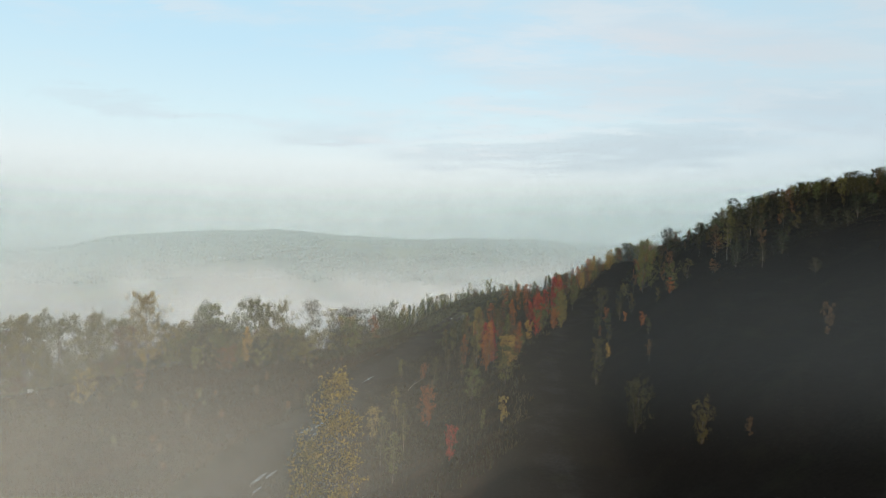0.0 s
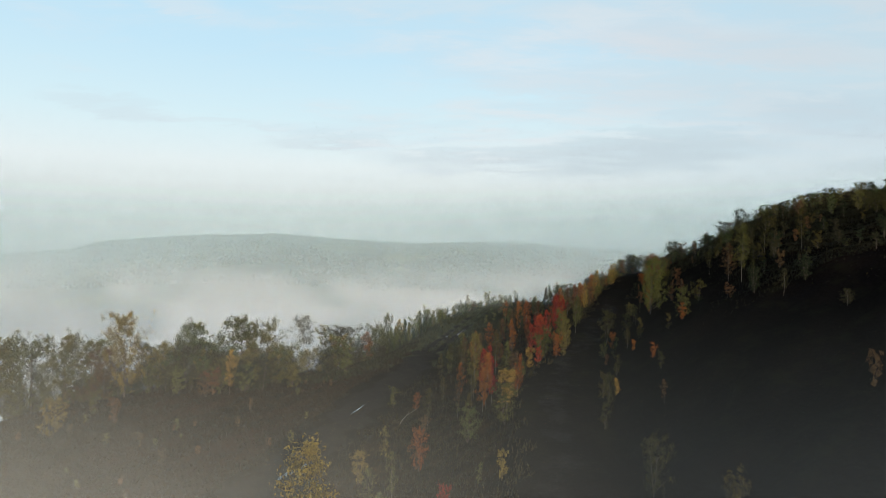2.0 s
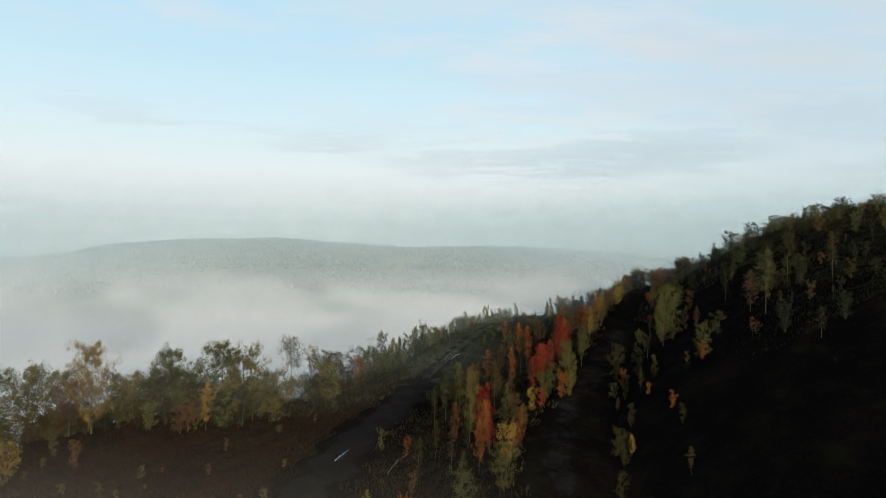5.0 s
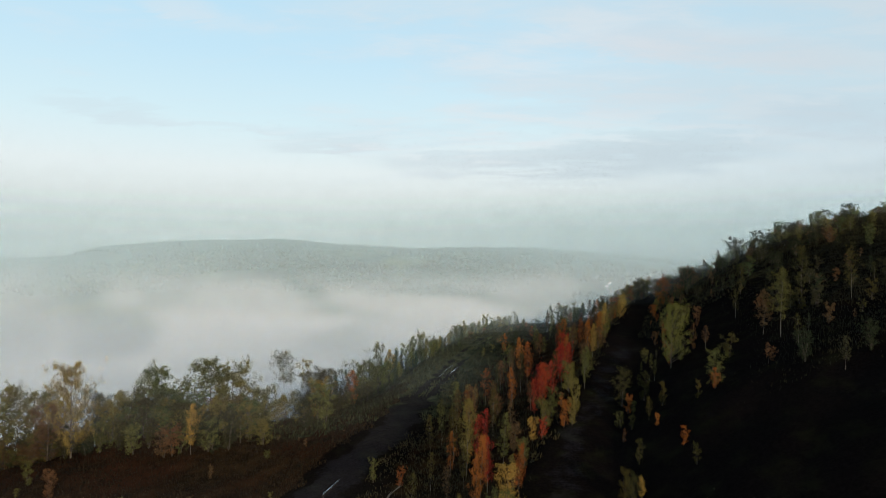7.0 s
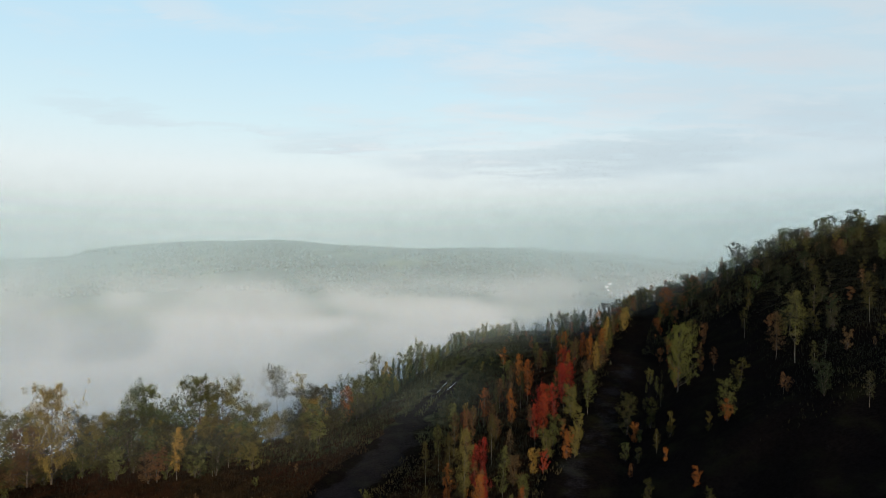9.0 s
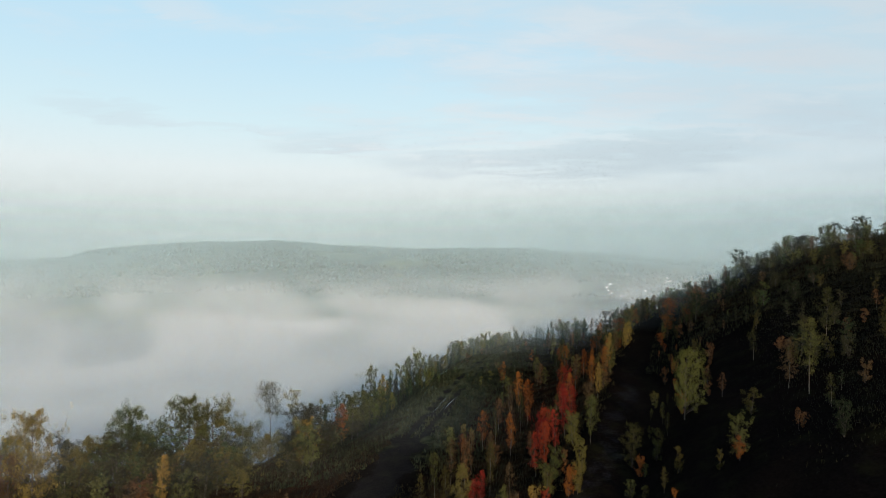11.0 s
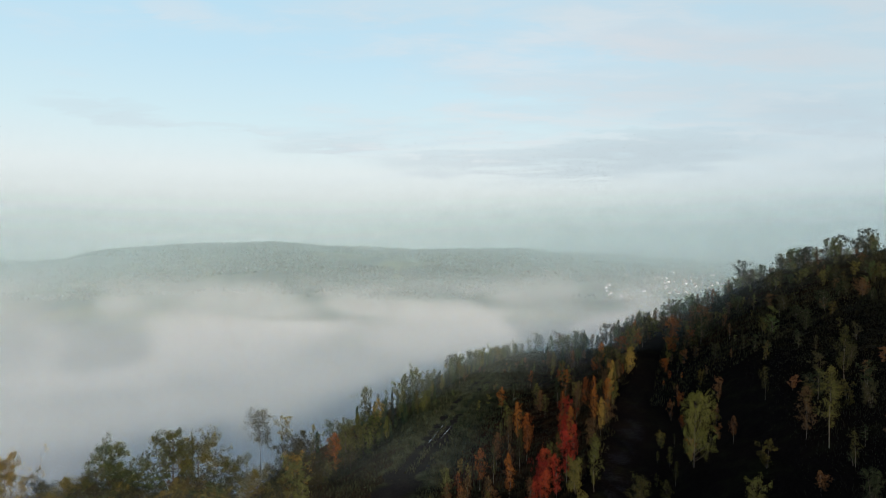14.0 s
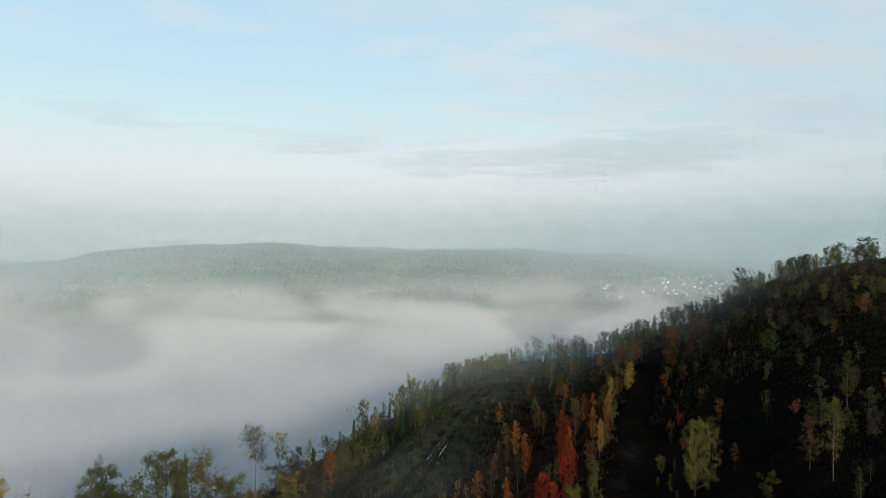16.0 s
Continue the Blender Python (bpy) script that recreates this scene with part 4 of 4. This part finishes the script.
# ---------------------------------------------------------------- undergrowth
def tufts(name, label, category, mat, count, where, size, seed, blades=True):
    """Loose sprays of leaves and stalks standing on the ground, as one mesh."""
    r = np.random.default_rng(seed)
    x, y, keep = where(r, count)
    x, y = x[keep], y[keep]
    z = height(x, y)
    k = len(x)
    ang, lean = r.uniform(0, 6.28, k), r.uniform(0.1, 0.75, k)
    tall, wide = size * r.uniform(0.5, 1.5, k), size * r.uniform(0.16, 0.42, k)
    side = np.stack([-np.sin(ang), np.cos(ang), 0 * ang], 1)
    fwd = np.stack([np.cos(ang) * lean, np.sin(ang) * lean, np.ones(k)], 1)
    p = np.stack([x, y, z - 0.03], 1)
    side, fwd = side * wide[:, None], fwd * tall[:, None]
    v = np.stack([p - side * 0.7, p + side * 0.7, p + fwd] if blades else [p, p + fwd * 0.55 + side, p + fwd, p + fwd * 0.5 - side], 1)
    me = bpy.data.meshes.new(name)
    me.from_pydata(v.reshape(-1, 3).tolist(), [], np.arange(v.shape[0] * v.shape[1]).reshape(-1, v.shape[1]).tolist())
    me.materials.append(mat)
    return tagged(new(name, me), label, category, kind="stuff")


def patchy(x, y, s):
    return np.sin(x / s + 1.3 * np.sin(y / (1.7 * s))) * np.sin(y / (1.2 * s) + 1.1 * np.sin(x / (0.8 * s)))


def heath_spots(r, n):
    y = r.uniform(26, 100, n)
    x = road_x(y) - 3.2 + 1.3 * patchy(0 * y, y, 1.1) - r.uniform(0, 1, n) ** 1.2 * (edge_width(y) + 8)
    return x, y, r.uniform(-1, 1, n) < 0.55 + patchy(x, y, 3.1)


def slope_spots(r, n):
    y = r.uniform(36, 175, n)
    x = path_x(y) + 3.5 + 60 * r.uniform(0, 1, n)
    dens = smoothstep(14, 34, x - path_x(y) + 0.22 * (y - 70))
    return x, y, (r.uniform(0, 1, n) < dens * 0.9) & (r.uniform(-1, 1, n) < 0.4 + patchy(x, y, 2.3))


def bank_spots(r, n):
    y = r.uniform(30, 175, n)
    x = road_x(y) + 2.8 + 1.2 * patchy(0 * y + 3, y, 0.9) + r.uniform(0, 1, n) * (path_x(y) - road_x(y) - 5.2)
    return x, y, r.uniform(-1, 1, n) < 0.35 + patchy(x, y, 2.0)


def rim_spots(r, n):
    y = r.uniform(82, 200, n)
    x = road_x(y) - 18 + 30 * r.uniform(0, 1, n) - 6 * r.uniform(0, 1, n)
    d = np.abs(x - road_x(y))
    rut = np.where(y < 92, d > 2.6 + 0.8 * patchy(x, y, 0.9), np.abs(d - 1.0) > 0.45)
    return x, y, rut & (r.uniform(-1, 1, n) < 0.6 + patchy(x, y, 2.6))


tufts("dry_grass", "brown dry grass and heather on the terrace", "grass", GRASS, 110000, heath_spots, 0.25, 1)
# undergrowth in the dimmed weed colours that stand for shade
tufts("undergrowth", "low undergrowth on the slope, colour dimmed for shade", "undergrowth", SHADED_WEEDS, 110000, slope_spots, 0.16, 2, False)
def far_slope_spots(r, n):
    y = r.uniform(92, 195, n)
    x = path_x(y) + 1.5 + 70 * r.uniform(0, 1, n)
    return x, y, r.uniform(-1, 1, n) < 0.5 + patchy(x, y, 3.0)


def mid_slope_spots(r, n):
    y = r.uniform(52, 96, n)
    x = path_x(y) + 10 + 48 * r.uniform(0, 1, n)
    dens = smoothstep(12, 30, x - path_x(y))
    return x, y, (r.uniform(0, 1, n) < dens) & (r.uniform(-1, 1, n) < 0.45 + patchy(x, y, 2.7))


tufts("slope_scrub", "olive scrub on the upper slope, colour dimmed for shade", "undergrowth", SHADED_WEEDS, 110000, mid_slope_spots, 0.2, 14)
tufts("slope_brush", "olive-brown brush on the far part of the slope", "undergrowth", WEEDS, 110000, far_slope_spots, 0.32, 12)
tufts("bank_grass", "olive weeds and dry grass on the bank", "grass", WEEDS, 60000, bank_spots, 0.27, 3)
tufts("rim_grass", "dull green grass along the outer rim", "grass", TURF, 46000, rim_spots, 0.42, 4)


# ---------------------------------------------------------------- small things
def puddle(x, y, length, width, seed):
    """A water-filled wheel rut: a thin pool with an uneven rim, lying along the track."""
    r = random.Random(seed)
    n, bm = 22, bmesh.new()
    slope = math.atan2(0.26, 1.0)
    pts = []
    for i in range(n):
        a = 2 * math.pi * i / n
        u, v = math.cos(a) * length / 2, math.sin(a) * width / 2 * r.uniform(0.7, 1.15)
        px, py = x + u * math.sin(slope) + v * math.cos(slope), y + u * math.cos(slope) - v * math.sin(slope)
        pts.append((px, py))
    z = max(on_ground(px, py) for px, py in pts) + 0.01
    top = [bm.verts.new((px - x, py - y, 0)) for px, py in pts]
    low = [bm.verts.new((px - x, py - y, -0.4)) for px, py in pts]
    bm.faces.new(top)
    for i in range(n):
        bm.faces.new((top[i], low[i], low[(i + 1) % n], top[(i + 1) % n]))
    bmesh.ops.recalc_face_normals(bm, faces=bm.faces)
    me = bpy.data.meshes.new("puddle")
    bm.to_mesh(me)
    me.materials.append(WATER)
    ob = new("puddle", me)
    ob.location = (x, y, z)
    return tagged(ob, "long narrow puddle in a wheel rut of the track", "puddle", "puddles on the track")


for i, (x, y, length, width) in enumerate(((-8.35, 64.6, 3.6, 0.20), (-10.7, 50.3, 3.0, 0.24), (1.7, 104.0, 5.5, 0.13), (2.75, 107.8, 5.5, 0.12), (3.5, 106.0, 6.5, 0.16), 
                                            (-11.9, 48.8, 2.2, 0.34), (-11.2, 49.6, 1.8, 0.30), (-10.8, 48.2, 1.3, 0.22), (-12.9, 39.2, 2.2, 0.36), (-12.2, 40.0, 1.6, 0.25), (-12.5, 37.6, 1.2, 0.22))):
    puddle(x, y, length, width, i)


def box(bm, x0, x1, y0, y1, z0, z1):
    v = [bm.verts.new(p) for p in ((x0, y0, z0), (x1, y0, z0), (x1, y1, z0), (x0, y1, z0), (x0, y0, z1), (x1, y0, z1), (x1, y1, z1), (x0, y1, z1))]
    for f in ((0, 3, 2, 1), (4, 5, 6, 7), (0, 1, 5, 4), (1, 2, 6, 5), (2, 3, 7, 6), (3, 0, 4, 7)):
        bm.faces.new([v[i] for i in f])


def part(name, bm, mat, parent, label=""):
    me = bpy.data.meshes.new(name)
    bm.to_mesh(me)
    bm.free()
    me.materials.append(mat)
    ob = new(name, me)
    ob.parent = parent
    if label:
        ob["label"] = label
    return ob


def marker_post(x, y):
    root = new("marker_post")
    bm = bmesh.new()
    bmesh.ops.create_cone(bm, cap_ends=True, segments=10, radius1=0.16, radius2=0.14, depth=1.9, matrix=Matrix.Translation((0, 0, 0.75)))
    part("post", bm, POST_WHITE, root)
    bm = bmesh.new()
    bmesh.ops.create_cone(bm, cap_ends=True, segments=10, radius1=0.18, radius2=0.05, depth=0.12, matrix=Matrix.Translation((0, 0, 1.75)))
    part("cap", bm, POST_WHITE, root)
    root.location = (x, y, on_ground(x, y))
    tagged(root, "short white marker post beside the track", "post")


marker_post(30.7, 182.0)


def fallen_trunk():
    r, verts, faces = random.Random(3), [], []
    pts = [Vector((f * 4.6, 0.1 * math.sin(3 * f), 0.08 * math.sin(5 * f))) for f in np.linspace(0, 1, 8)]
    tube(verts, faces, pts, [0.04 * (1 - 0.6 * i / 7) for i in range(8)], 8)
    root = new("fallen_birch")
    mesh_part("trunk", verts, faces, BARK_WHITE, root)
    verts, faces = [], []
    for i in range(5):
        p = pts[2 + i]
        tube(verts, faces, [p, p + Vector((0.4, r.uniform(-0.7, 0.7), r.uniform(0.1, 0.5)))], [0.03, 0.008], 4)
    mesh_part("branches", verts, faces, BARK_WHITE, root)
    a, b = Vector((-3.6, 60.5, on_ground(-3.6, 60.5) + 0.12)), Vector((-2.2, 65.0, on_ground(-2.2, 65.0) + 0.12))
    root.matrix_basis = Matrix.Translation(a) @ (b - a).to_track_quat("X", "Z").to_matrix().to_4x4()
    tagged(root, "pale fallen birch trunk lying on the bank", "fallen tree")


fallen_trunk()


# ---------------------------------------------------------------- the village across the valley
def house(length, width, eaves, ridge):
    root = new("house")
    bm = bmesh.new()
    box(bm, -length / 2, length / 2, -width / 2, width / 2, -3, eaves)
    for s in (-1, 1):
        x = s * length / 2
        bm.faces.new([bm.verts.new(p) for p in ((x, -width / 2, eaves), (x, width / 2, eaves), (x, 0, ridge - 0.15))])
    part("wall", bm, RENDERED_WALL, root)
    bm = bmesh.new()
    for s in (-1, 1):
        a, b, t = (width / 2 + 0.5) * s, eaves - 0.45, 0.3
        v = [bm.verts.new((x, y, z)) for x in (-length / 2 - 0.4, length / 2 + 0.4) for y, z in ((a, b), (0, ridge), (0, ridge + t), (a, b + t))]
        for f in ((0, 1, 2, 3), (7, 6, 5, 4), (0, 4, 5, 1), (1, 5, 6, 2), (2, 6, 7, 3), (3, 7, 4, 0)):
            bm.faces.new([v[i] for i in f])
    bmesh.ops.recalc_face_normals(bm, faces=bm.faces)
    part("roof", bm, ROOF_TILE, root)
    bm = bmesh.new()
    box(bm, length * 0.2, length * 0.2 + 0.9, -0.5, 0.5, ridge - 1, ridge + 1.3)
    part("chimney", bm, ROOF_TILE, root)
    return tagged(root, "white rendered village house with a tiled roof", "house", "houses of the village")


homes = [house(7.0, 5.6, 2.9, 5.4), house(6.2, 5.2, 2.7, 5.0), house(8, 6.0, 3.1, 5.8)]
rng = random.Random(21)
made = 0
while made < 130:
    west = made % 6 == 0
    y = rng.uniform(1400, 1640)
    x = y * (rng.uniform(0.272, 0.315) if west else rng.uniform(0.33, 0.47))
    z = on_ground(x, y)
    if z < -84:
        continue
    m = pose(x, y, z, 0, 0, rng.uniform(-25, 25) + (90 if rng.random() < 0.4 else 0))
    if made < 3:
        homes[made].matrix_basis = m
    else:
        copy_thing(homes[made % 3], m)
    made += 1
